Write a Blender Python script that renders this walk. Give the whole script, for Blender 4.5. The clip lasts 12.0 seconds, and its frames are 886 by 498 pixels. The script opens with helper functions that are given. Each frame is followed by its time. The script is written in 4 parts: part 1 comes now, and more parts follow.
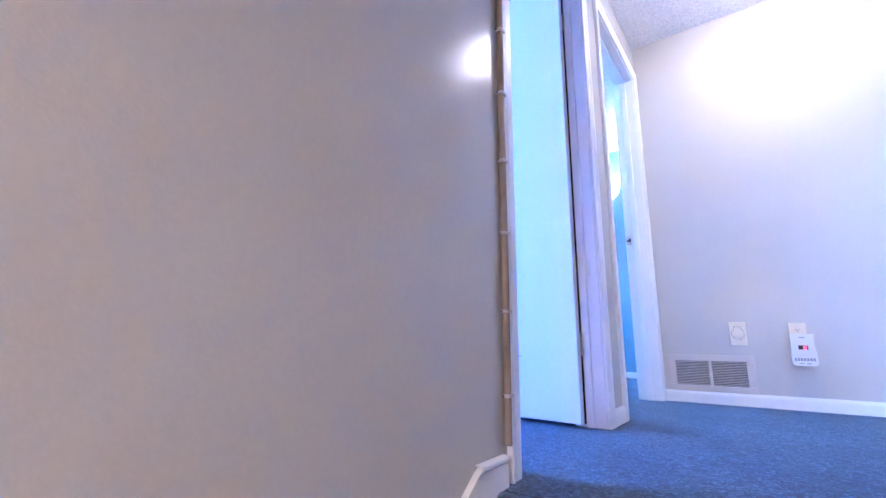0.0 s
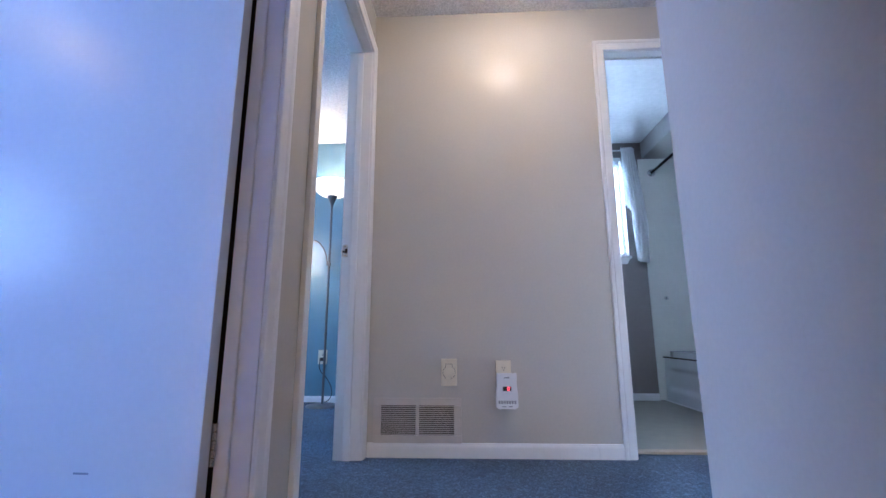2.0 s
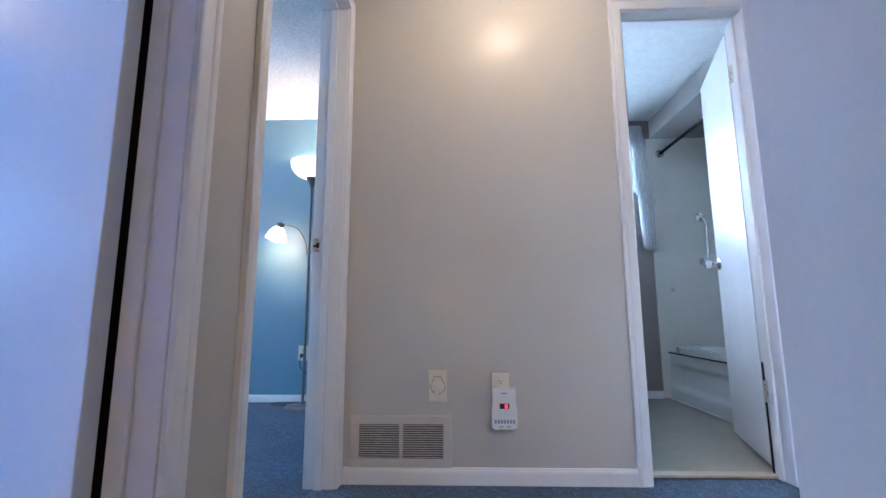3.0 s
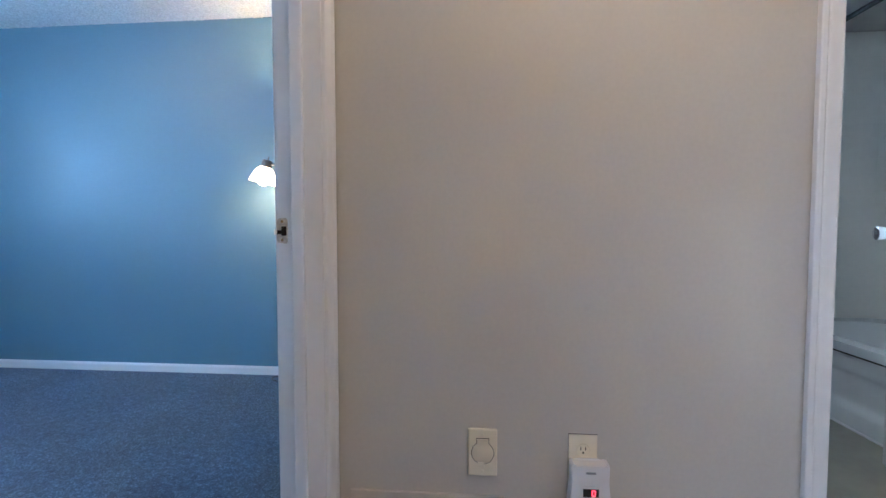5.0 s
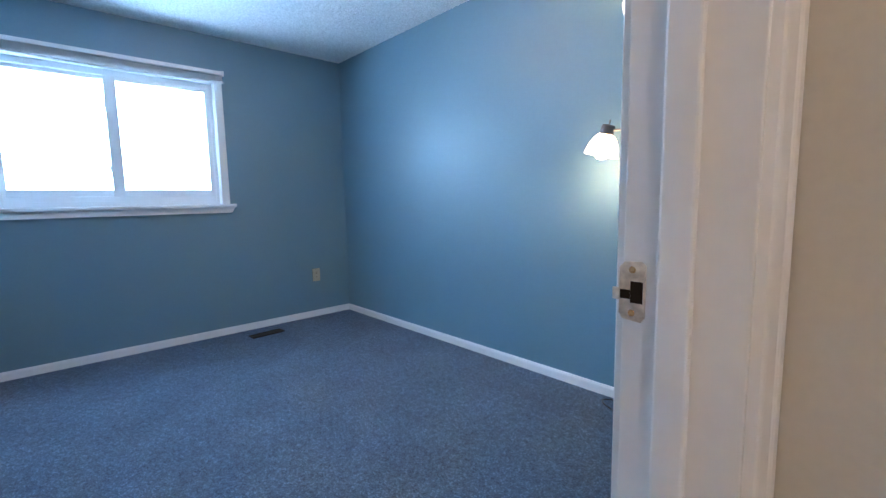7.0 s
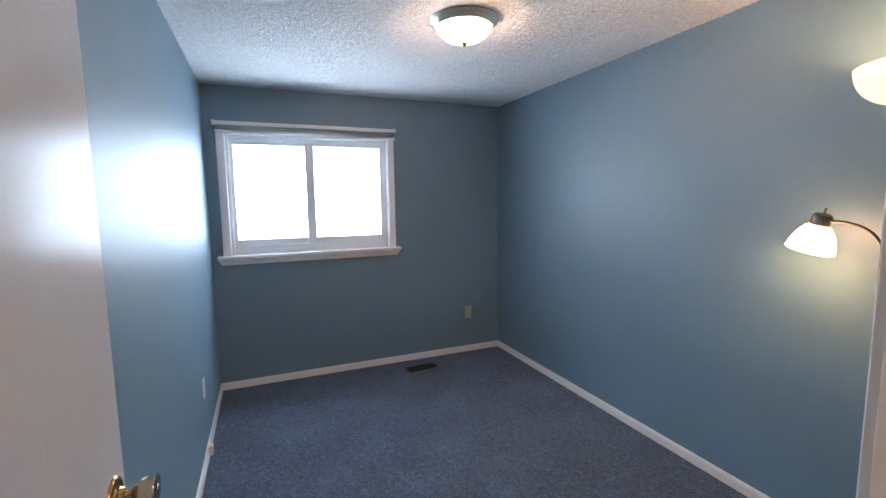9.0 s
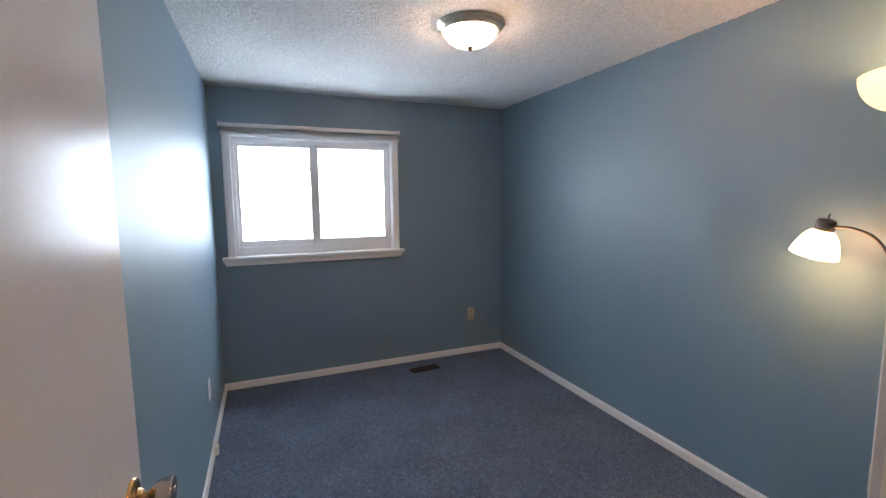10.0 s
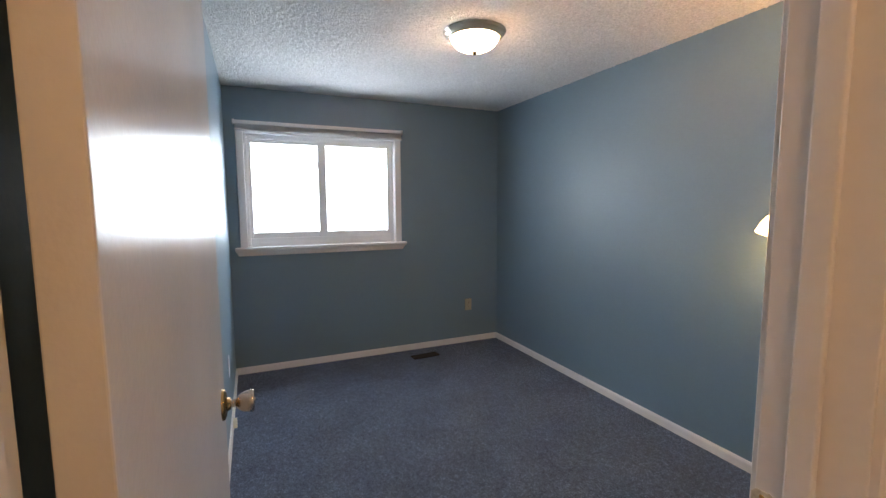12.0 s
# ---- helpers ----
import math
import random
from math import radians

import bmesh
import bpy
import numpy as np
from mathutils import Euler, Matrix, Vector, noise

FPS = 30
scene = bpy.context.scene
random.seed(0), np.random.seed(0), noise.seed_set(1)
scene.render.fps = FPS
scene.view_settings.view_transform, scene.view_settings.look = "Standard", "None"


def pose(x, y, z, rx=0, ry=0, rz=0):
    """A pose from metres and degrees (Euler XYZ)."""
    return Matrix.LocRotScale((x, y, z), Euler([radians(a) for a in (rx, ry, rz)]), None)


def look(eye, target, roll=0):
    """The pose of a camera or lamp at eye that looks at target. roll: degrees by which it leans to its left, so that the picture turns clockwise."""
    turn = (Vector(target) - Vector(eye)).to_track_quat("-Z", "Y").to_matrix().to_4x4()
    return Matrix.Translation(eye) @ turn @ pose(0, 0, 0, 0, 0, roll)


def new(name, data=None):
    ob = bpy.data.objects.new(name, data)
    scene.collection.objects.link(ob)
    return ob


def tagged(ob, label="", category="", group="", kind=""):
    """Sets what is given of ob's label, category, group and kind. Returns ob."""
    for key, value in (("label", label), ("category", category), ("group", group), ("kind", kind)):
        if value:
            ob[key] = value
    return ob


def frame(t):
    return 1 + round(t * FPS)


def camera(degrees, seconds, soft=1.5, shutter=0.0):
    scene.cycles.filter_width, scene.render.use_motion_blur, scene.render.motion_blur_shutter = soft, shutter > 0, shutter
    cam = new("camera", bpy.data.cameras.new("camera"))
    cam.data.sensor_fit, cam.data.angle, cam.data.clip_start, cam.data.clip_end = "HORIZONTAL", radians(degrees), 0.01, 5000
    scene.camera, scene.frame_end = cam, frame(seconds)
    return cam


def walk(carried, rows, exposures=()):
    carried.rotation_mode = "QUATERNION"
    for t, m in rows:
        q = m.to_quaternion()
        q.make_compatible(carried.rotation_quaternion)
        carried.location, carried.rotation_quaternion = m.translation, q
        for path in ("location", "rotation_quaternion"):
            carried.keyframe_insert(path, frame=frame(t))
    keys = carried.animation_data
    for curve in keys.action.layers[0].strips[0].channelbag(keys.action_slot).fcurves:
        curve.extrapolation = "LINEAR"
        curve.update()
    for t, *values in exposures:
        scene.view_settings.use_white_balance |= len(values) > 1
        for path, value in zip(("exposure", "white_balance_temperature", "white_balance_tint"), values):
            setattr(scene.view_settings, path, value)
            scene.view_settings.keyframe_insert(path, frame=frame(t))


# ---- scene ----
cam = camera(91.4, 12.0)
PATH = [
    (0, (0.527, -2.896, 0.32), (-0.634, -1.323, 0.741), 0.5),
    (0.5, (0.505, -2.66, 0.332), (-0.123, -0.808, 0.753), 0.2),
    (1, (0.531, -2.409, 0.41), (0.236, -0.475, 0.824), -0.2),
    (1.2, (0.528, -2.336, 0.422), (0.294, -0.393, 0.836), -0.2),
    (1.5, (0.488, -2.225, 0.445), (0.324, -0.279, 0.872), -0.3),
    (2, (0.473, -2.121, 0.55), (0.38, -0.162, 0.941), -0.2),
    (2.5, (0.492, -1.973, 0.625), (0.437, -0.006, 0.981), -0.7),
    (3, (0.482, -1.836, 0.669), (0.418, 0.14, 0.967), -0.2),
    (3.5, (0.456, -1.692, 0.782), (0.391, 0.298, 0.978), -0.1),
    (5.3, (0.384, -0.992, 0.962), (0.145, 0.991, 0.855), 0.1),
    (5.5, (0.382, -0.91, 0.954), (0.028, 1.056, 0.848), -0.2),
    (6, (0.335, -0.715, 0.95), (-0.35, 1.159, 0.817), -0.5),
    (6.5, (0.234, -0.6, 0.984), (-0.903, 1.035, 0.805), -0.8),
    (7, (0.091, -0.514, 1.056), (-1.376, 0.827, 0.826), -1.1),
    (7.5, (0.022, -0.471, 1.186), (-1.661, 0.585, 0.957), -1.0),
    (9.5, (0.056, -0.512, 1.464), (-1.781, 0.248, 1.243), -0.8),
    (10, (0.054, -0.524, 1.46), (-1.782, 0.238, 1.24), -0.6),
    (10.5, (0.056, -0.539, 1.453), (-1.779, 0.222, 1.229), -0.4),
    (11, (0.072, -0.558, 1.439), (-1.753, 0.226, 1.213), -0.3),
    (11.5, (0.135, -0.602, 1.422), (-1.683, 0.201, 1.2), -0.4),
    (12, (0.228, -0.69, 1.378), (-1.593, 0.113, 1.179), -0.3),
]
EXPOSURES = [(0.0, 2.0, 3480, 19), (0.5, 1.82, 3500, 20), (1.0, 1.45, 3550, 17), (2.0, 0.68, 4030, 9), (3.5, 0.74, 4150, 5), (5.5, 0.60, 4400, 3), (6.5, 0.74, 4450, 3), (7.5, 0.82, 5150, 8), (9.5, 0.20, 6450, 16), (12.0, 0.15, 7100, 17)]

# ---------- exposure and white balance ----------
walk(cam, [(t, look(eye, target, roll)) for t, eye, target, roll in PATH], EXPOSURES)

# ---------- world and light ----------
world = bpy.data.worlds.new("world")
scene.world = world
world.use_nodes = True
wn = world.node_tree
sky = wn.nodes.new("ShaderNodeTexSky")
sky.sky_type, sky.sun_disc = "NISHITA", False
sky.sun_elevation, sky.sun_rotation = radians(35), radians(200)
wn.links.new(sky.outputs[0], wn.nodes["Background"].inputs[0])
wn.nodes["Background"].inputs[1].default_value = 0.1

DAY = (0.72, 0.86, 1.0)
TUNGSTEN = (1.0, 0.57, 0.25)
WARMWHITE = (1.0, 0.68, 0.43)
ROOMDAY = (0.80, 0.83, 1.0)
BATHDAY = (1.0, 0.93, 0.83)
HALLFILL = (1.0, 0.74, 0.56)
WIN_BED, WIN_ROOM, WIN_BATH, FILL_HALL = 12.5, 11.5, 33.0, 4.2
DOME_HALL, DOME_BED, DOME_ROOM, FILL_STAIR = 39.0, 54.0, 34.0, 46.0
BOWL, SHADE, BULB, TORCH = 1.25, 15.0, 95.0, 300.0


# ---------- materials ----------
def material(name, color, rough=0.5, metal=0.0, grain=0.06, grain_scale=30.0, stain=0.05, stain_scale=1.2,
             bump=0.0, bump_scale=150.0, bump_size=0.002, spec=0.5, coat=0.0, rough_var=0.025):
    """Painted or plain surface with variation at two scales and fine relief, in metres."""
    m = bpy.data.materials.new(name)
    m.use_nodes = True
    n, l = m.node_tree.nodes, m.node_tree.links
    b = n["Principled BSDF"]
    tc = n.new("ShaderNodeTexCoord")

    def noise_tex(scale, detail):
        t = n.new("ShaderNodeTexNoise")
        t.inputs["Scale"].default_value, t.inputs["Detail"].default_value = scale, detail
        l.new(tc.outputs["Object"], t.inputs["Vector"])
        return t

    def span(src, lo, hi):
        r = n.new("ShaderNodeMapRange")
        r.interpolation_type = "SMOOTHSTEP"
        r.inputs["From Min"].default_value, r.inputs["From Max"].default_value = 0.15, 0.85
        r.inputs["To Min"].default_value, r.inputs["To Max"].default_value = lo, hi
        l.new(src, r.inputs["Value"])
        return r.outputs[0]

    fine, broad = noise_tex(grain_scale, 4), noise_tex(stain_scale, 5)
    mul = n.new("ShaderNodeMath")
    mul.operation = "MULTIPLY"
    l.new(span(fine.outputs["Fac"], 1 - grain, 1 + grain), mul.inputs[0])
    l.new(span(broad.outputs["Fac"], 1 - stain, 1 + stain), mul.inputs[1])
    sc = n.new("ShaderNodeVectorMath")
    sc.operation = "SCALE"
    sc.inputs[0].default_value = color
    l.new(mul.outputs[0], sc.inputs["Scale"])
    l.new(sc.outputs[0], b.inputs["Base Color"])
    l.new(span(broad.outputs["Fac"], max(0.02, rough - rough_var), min(1, rough + rough_var)), b.inputs["Roughness"])
    b.inputs["Metallic"].default_value = metal
    b.inputs["Specular IOR Level"].default_value = spec
    b.inputs["Coat Weight"].default_value = coat
    if bump:
        bp = n.new("ShaderNodeBump")
        bp.inputs["Strength"].default_value, bp.inputs["Distance"].default_value = bump, bump_size
        l.new(noise_tex(bump_scale, 3).outputs["Fac"], bp.inputs["Height"])
        l.new(bp.outputs[0], b.inputs["Normal"])
    return m


def glow(name, color, strength):
    m = bpy.data.materials.new(name)
    m.use_nodes = True
    b = m.node_tree.nodes["Principled BSDF"]
    b.inputs["Base Color"].default_value = (0.55, 0.54, 0.5, 1)
    b.inputs["Roughness"].default_value = 0.25
    b.inputs["Emission Color"].default_value = (*color, 1)
    b.inputs["Emission Strength"].default_value = strength
    return m


def carpet_material():
    m = material("carpet", (0.082, 0.117, 0.172), rough=0.95, spec=0.1, stain=0.24, stain_scale=3.2)
    n, l = m.node_tree.nodes, m.node_tree.links
    b = n["Principled BSDF"]
    b.inputs["Sheen Weight"].default_value = 0.25
    b.inputs["Sheen Roughness"].default_value = 0.6
    b.inputs["Sheen Tint"].default_value = (0.55, 0.62, 0.85, 1)
    tc = n.new("ShaderNodeTexCoord")
    v = n.new("ShaderNodeTexVoronoi")
    v.inputs["Scale"].default_value = 330
    l.new(tc.outputs["Object"], v.inputs["Vector"])
    v2 = n.new("ShaderNodeTexNoise")
    v2.inputs["Scale"].default_value, v2.inputs["Detail"].default_value = 140, 5
    l.new(tc.outputs["Object"], v2.inputs["Vector"])
    mix = n.new("ShaderNodeMath")
    mix.operation = "MULTIPLY_ADD"
    mix.inputs[1].default_value = 0.9
    l.new(v.outputs["Distance"], mix.inputs[0])
    l.new(v2.outputs["Fac"], mix.inputs[2])
    bp = n.new("ShaderNodeBump")
    bp.inputs["Strength"].default_value, bp.inputs["Distance"].default_value = 0.8, 0.004
    l.new(mix.outputs[0], bp.inputs["Height"])
    l.new(bp.outputs[0], b.inputs["Normal"])
    # single tufts, a few of them much lighter, over soft trodden patches
    old = b.inputs["Base Color"].links[0].from_socket
    cell = n.new("ShaderNodeTexVoronoi")
    cell.inputs["Scale"].default_value = 190
    l.new(tc.outputs["Object"], cell.inputs["Vector"])
    ramp = n.new("ShaderNodeValToRGB")
    ramp.color_ramp.elements[0].color = (0.52, 0.52, 0.52, 1)
    ramp.color_ramp.elements[1].position, ramp.color_ramp.elements[1].color = 0.74, (1.0, 1.0, 1.0, 1)
    e = ramp.color_ramp.elements.new(0.90)
    e.color = (1.65, 1.65, 1.6, 1)
    split = n.new("ShaderNodeSeparateColor")
    l.new(cell.outputs["Color"], split.inputs[0])
    l.new(split.outputs[0], ramp.inputs[0])
    clump = n.new("ShaderNodeTexNoise")
    clump.inputs["Scale"].default_value, clump.inputs["Detail"].default_value = 34, 6
    l.new(tc.outputs["Object"], clump.inputs["Vector"])
    soft = n.new("ShaderNodeMapRange")
    soft.inputs["From Min"].default_value, soft.inputs["From Max"].default_value = 0.32, 0.68
    soft.inputs["To Min"].default_value, soft.inputs["To Max"].default_value = 0.78, 1.22
    l.new(clump.outputs["Fac"], soft.inputs["Value"])
    sc = n.new("ShaderNodeVectorMath")
    sc.operation = "SCALE"
    l.new(old, sc.inputs[0])
    l.new(soft.outputs[0], sc.inputs["Scale"])
    tuft = n.new("ShaderNodeVectorMath")
    tuft.operation = "MULTIPLY"
    l.new(sc.outputs[0], tuft.inputs[0])
    l.new(ramp.outputs[0], tuft.inputs[1])
    l.new(tuft.outputs[0], b.inputs["Base Color"])
    return m


def popcorn_material():
    # strong colour grain stands for shade in the pits between lumps
    m = material("textured ceiling", (0.86, 0.85, 0.84), rough=0.9, spec=0.2, grain=0.20, grain_scale=110)
    n, l = m.node_tree.nodes, m.node_tree.links
    tc = n.new("ShaderNodeTexCoord")
    v = n.new("ShaderNodeTexVoronoi")
    v.inputs["Scale"].default_value = 135
    v.inputs["Randomness"].default_value = 1
    l.new(tc.outputs["Object"], v.inputs["Vector"])
    s = n.new("ShaderNodeTexNoise")
    s.inputs["Scale"].default_value, s.inputs["Detail"].default_value = 90, 5
    l.new(tc.outputs["Object"], s.inputs["Vector"])
    mix = n.new("ShaderNodeMath")
    mix.operation = "SUBTRACT"
    l.new(s.outputs["Fac"], mix.inputs[0])
    l.new(v.outputs["Distance"], mix.inputs[1])
    bp = n.new("ShaderNodeBump")
    bp.inputs["Strength"].default_value, bp.inputs["Distance"].default_value = 0.8, 0.004
    l.new(mix.outputs[0], bp.inputs["Height"])
    l.new(bp.outputs[0], n["Principled BSDF"].inputs["Normal"])
    return m


def panel_material():
    """Moulded bath surround with a faint embossed tile grid."""
    m = material("bath surround", (0.79, 0.78, 0.72), rough=0.22, grain=0.02)
    n, l = m.node_tree.nodes, m.node_tree.links
    tc = n.new("ShaderNodeTexCoord")
    mp = n.new("ShaderNodeMapping")
    mp.inputs["Rotation"].default_value = (radians(90), 0, 0)
    l.new(tc.outputs["Object"], mp.inputs["Vector"])
    br = n.new("ShaderNodeTexBrick")
    br.offset = 0
    br.inputs["Scale"].default_value = 1
    br.inputs["Brick Width"].default_value, br.inputs["Row Height"].default_value = 0.2, 0.2
    br.inputs["Mortar Size"].default_value = 0.004
    l.new(mp.outputs[0], br.inputs["Vector"])
    bp = n.new("ShaderNodeBump")
    bp.invert = True
    bp.inputs["Strength"].default_value, bp.inputs["Distance"].default_value = 0.4, 0.002
    l.new(br.outputs["Fac"], bp.inputs["Height"])
    l.new(bp.outputs[0], n["Principled BSDF"].inputs["Normal"])
    return m


def glass_material():
    m = bpy.data.materials.new("window glass")
    m.use_nodes = True
    b = m.node_tree.nodes["Principled BSDF"]
    b.inputs["Transmission Weight"].default_value = 1
    b.inputs["Roughness"].default_value = 0.01
    b.inputs["IOR"].default_value = 1.45
    b.inputs["Base Color"].default_value = (0.98, 1, 0.99, 1)
    return m


def lace_material():
    m = material("lace", (0.95, 0.95, 0.95), rough=0.85, spec=0.1)
    n, l = m.node_tree.nodes, m.node_tree.links
    b = n["Principled BSDF"]
    tc = n.new("ShaderNodeTexCoord")
    v = n.new("ShaderNodeTexVoronoi")
    v.inputs["Scale"].default_value = 60
    l.new(tc.outputs["Object"], v.inputs["Vector"])
    r = n.new("ShaderNodeMapRange")
    r.inputs["From Min"].default_value, r.inputs["From Max"].default_value = 0.1, 0.6
    r.inputs["To Min"].default_value, r.inputs["To Max"].default_value = 1.0, 0.9
    l.new(v.outputs["Distance"], r.inputs["Value"])
    l.new(r.outputs[0], b.inputs["Alpha"])
    tr = n.new("ShaderNodeBsdfTranslucent")
    tr.inputs["Color"].default_value = (0.95, 0.96, 0.97, 1)
    mx = n.new("ShaderNodeMixShader")
    mx.inputs[0].default_value = 0.5
    l.new(b.outputs[0], mx.inputs[1])
    l.new(tr.outputs[0], mx.inputs[2])
    l.new(mx.outputs[0], n["Material Output"].inputs[0])
    return m


BEIGE = material("beige eggshell paint", (0.565, 0.54, 0.49), rough=0.18, spec=0.125, grain=0.025, grain_scale=90, stain=0.05, bump=0.16, bump_scale=190)
BLUE = material("blue eggshell paint", (0.154, 0.252, 0.326), rough=0.49, spec=0.85, grain=0.03, grain_scale=90, stain=0.05, bump=0.30, bump_scale=110)
ROOM_BLUE = material("lavender blue paint", (0.30, 0.35, 0.60), rough=0.45, grain=0.03, stain=0.04, bump=0.08)
TAUPE = material("taupe bathroom paint", (0.27, 0.245, 0.23), rough=0.45, grain=0.03, stain=0.04, bump=0.08)
GREIGE = material("greige bulkhead paint", (0.40, 0.38, 0.355), rough=0.5, grain=0.03, stain=0.04, bump=0.08)
TRIM = material("white semi-gloss trim paint", (0.80, 0.795, 0.79), rough=0.35, grain=0.02, grain_scale=45, stain=0.025, stain_scale=5, bump=0.02, bump_scale=60)
DOORPAINT = material("white gloss door paint", (0.70, 0.69, 0.68), rough=0.23, spec=0.12, grain=0.02, grain_scale=60, stain=0.03, stain_scale=3, bump=0.17, bump_scale=150, bump_size=0.0018, rough_var=0.03)
VINYL = material("white window vinyl", (0.78, 0.79, 0.80), rough=0.35, grain=0.02, stain=0.03, stain_scale=6)
IVORY = material("ivory plastic", (0.75, 0.69, 0.54), rough=0.35, grain=0.02, stain=0.04, stain_scale=20)
# beige plate plastic, darker than the ivory
BEIGEPLATE = material("dark beige plastic", (0.47, 0.42, 0.31), rough=0.4, grain=0.02, stain=0.05, stain_scale=20)
WHITEPLASTIC = material("white plastic", (0.78, 0.78, 0.80), rough=0.35, grain=0.01, stain=0.02)
GREYPRINT = material("grey printing", (0.30, 0.31, 0.34), rough=0.5)
GRILLE = material("beige painted steel", (0.58, 0.535, 0.485), rough=0.38, grain=0.03, stain=0.05, stain_scale=9)
DARK = material("dark void", (0.012, 0.011, 0.012), rough=0.8)
DUCT = material("shaded duct steel", (0.085, 0.078, 0.07), rough=0.7)
BLACK = material("black plastic", (0.015, 0.015, 0.017), rough=0.4)
NICKEL = material("brushed nickel", (0.56, 0.51, 0.45), rough=0.24, metal=1, grain=0.05, grain_scale=200)
WORN = material("paint-smeared brass", (0.60, 0.54, 0.45), rough=0.4, metal=0.15, grain=0.35, grain_scale=90, stain=0.3, stain_scale=40)
BRASS = material("aged brass", (0.55, 0.36, 0.16), rough=0.22, metal=1, grain=0.1, grain_scale=120)
DARKROD = material("dark chrome rod", (0.012, 0.012, 0.014), rough=0.5, spec=0.06, metal=0.0, grain=0.03)
CHROME = material("chrome", (0.75, 0.76, 0.78), rough=0.08, metal=1, grain=0.01)
GUNMETAL = material("gunmetal lamp paint", (0.17, 0.165, 0.165), rough=0.34, metal=0.7, grain=0.05)
BRONZE = material("dark brown of register and gap shade", (0.020, 0.015, 0.012), rough=0.55, spec=0.12, grain=0.1)
TAN = material("tan cable cover", (0.27, 0.215, 0.155), rough=0.5, grain=0.14, grain_scale=25, stain=0.16, stain_scale=9)
TUB = material("white tub enamel", (0.78, 0.80, 0.79), rough=0.15, grain=0.01, stain=0.02)
THRESHOLD = material("beige threshold strip", (0.50, 0.42, 0.30), rough=0.5, grain=0.08)
TILE = material("grey-green sheet flooring", (0.30, 0.288, 0.222), rough=0.36, grain=0.08, grain_scale=14, stain=0.10, stain_scale=4, bump=0.03)
CARPET, POPCORN, SURROUND, GLASS, LACE = carpet_material(), popcorn_material(), panel_material(), glass_material(), lace_material()
FLATCEIL = material("bathroom ceiling paint", (0.86, 0.86, 0.84), rough=0.6)
SKYGLOW_BED = glow("daylight beyond bedroom window", DAY, WIN_BED)
SKYGLOW_ROOM = glow("daylight beyond side room window", ROOMDAY, WIN_ROOM)
SKYGLOW_BATH = glow("daylight beyond bathroom window", BATHDAY, WIN_BATH)
DOMEGLASS_HALL = glow("lit hall dome glass", TUNGSTEN, DOME_HALL)
FILLGLOW_HALL = glow("fill glow beyond hall opening", HALLFILL, FILL_HALL)
DOMEGLASS_BED = glow("lit bedroom dome glass", WARMWHITE, DOME_BED)
FILLGLASS_STAIR = glow("unseen landing fill lamp glass", (1.0, 0.54, 0.21), FILL_STAIR)
DOMEGLASS_ROOM = glow("lit side room dome glass", TUNGSTEN, DOME_ROOM)
BOWLGLASS = glow("lit lamp bowl", (1.0, 0.69, 0.36), BOWL)
SHADEGLASS = glow("lit reading shade", (1.0, 0.53, 0.23), SHADE)
BULBGLASS = glow("lit bulb", (1.0, 0.56, 0.22), BULB)
TORCHBULB = glow("lit upward bulb", (1.0, 0.56, 0.24), TORCH)
REDLED = glow("red display digit", (1.0, 0.02, 0.04), 4.0)


# ---------- mesh helpers ----------
def part(name, bm, mat, parent=None, label="", smooth=False):
    """Links a bmesh as one mesh object, under a thing or a part where given."""
    me = bpy.data.meshes.new(name)
    bmesh.ops.recalc_face_normals(bm, faces=bm.faces)
    bm.to_mesh(me)
    bm.free()
    me.materials.append(mat)
    if smooth:
        for p in me.polygons:
            p.use_smooth = True
        me.set_sharp_from_angle(angle=radians(40))
    ob = new(name, me)
    if parent:
        ob.parent = parent
    if label:
        tagged(ob, label)
    return ob


def thing(name, m, label, category, group="", kind=""):
    ob = new(name)
    ob.matrix_basis = m
    ob.empty_display_size = 0.05
    return tagged(ob, label, category, group, kind)


def cuboid(x0, y0, z0, x1, y1, z1, bevel=0.0, seg=2, bm=None):
    b = bmesh.new()
    bmesh.ops.create_cube(b, size=1, matrix=Matrix.Translation(((x0 + x1) / 2, (y0 + y1) / 2, (z0 + z1) / 2))
                          @ Matrix.Diagonal((abs(x1 - x0), abs(y1 - y0), abs(z1 - z0), 1)))
    if bevel:
        bmesh.ops.bevel(b, geom=b.edges[:], offset=bevel, segments=seg, affect="EDGES", profile=0.5)
    return join(bm, b) if bm else b


def join(bm, b):
    """Adds the bmesh b to bm."""
    tmp = bpy.data.meshes.new("tmp")
    b.to_mesh(tmp)
    b.free()
    bm.from_mesh(tmp)
    bpy.data.meshes.remove(tmp)
    return bm


def lathe(profile, m=None, n=28, bm=None):
    """Turns (radius, height) pairs about the local z axis."""
    b = bmesh.new()
    rings = []
    for r, z in profile:
        if r < 1e-5:
            rings.append([b.verts.new((0, 0, z))])
        else:
            rings.append([b.verts.new((r * math.cos(2 * math.pi * k / n), r * math.sin(2 * math.pi * k / n), z)) for k in range(n)])
    for a, c in zip(rings, rings[1:]):
        for k in range(n):
            q = (k + 1) % n
            if len(a) == 1 and len(c) == 1:
                continue
            if len(a) == 1:
                b.faces.new((a[0], c[q], c[k]))
            elif len(c) == 1:
                b.faces.new((a[k], a[q], c[0]))
            else:
                b.faces.new((a[k], a[q], c[q], c[k]))
    if m:
        b.transform(m)
    return join(bm, b) if bm else b


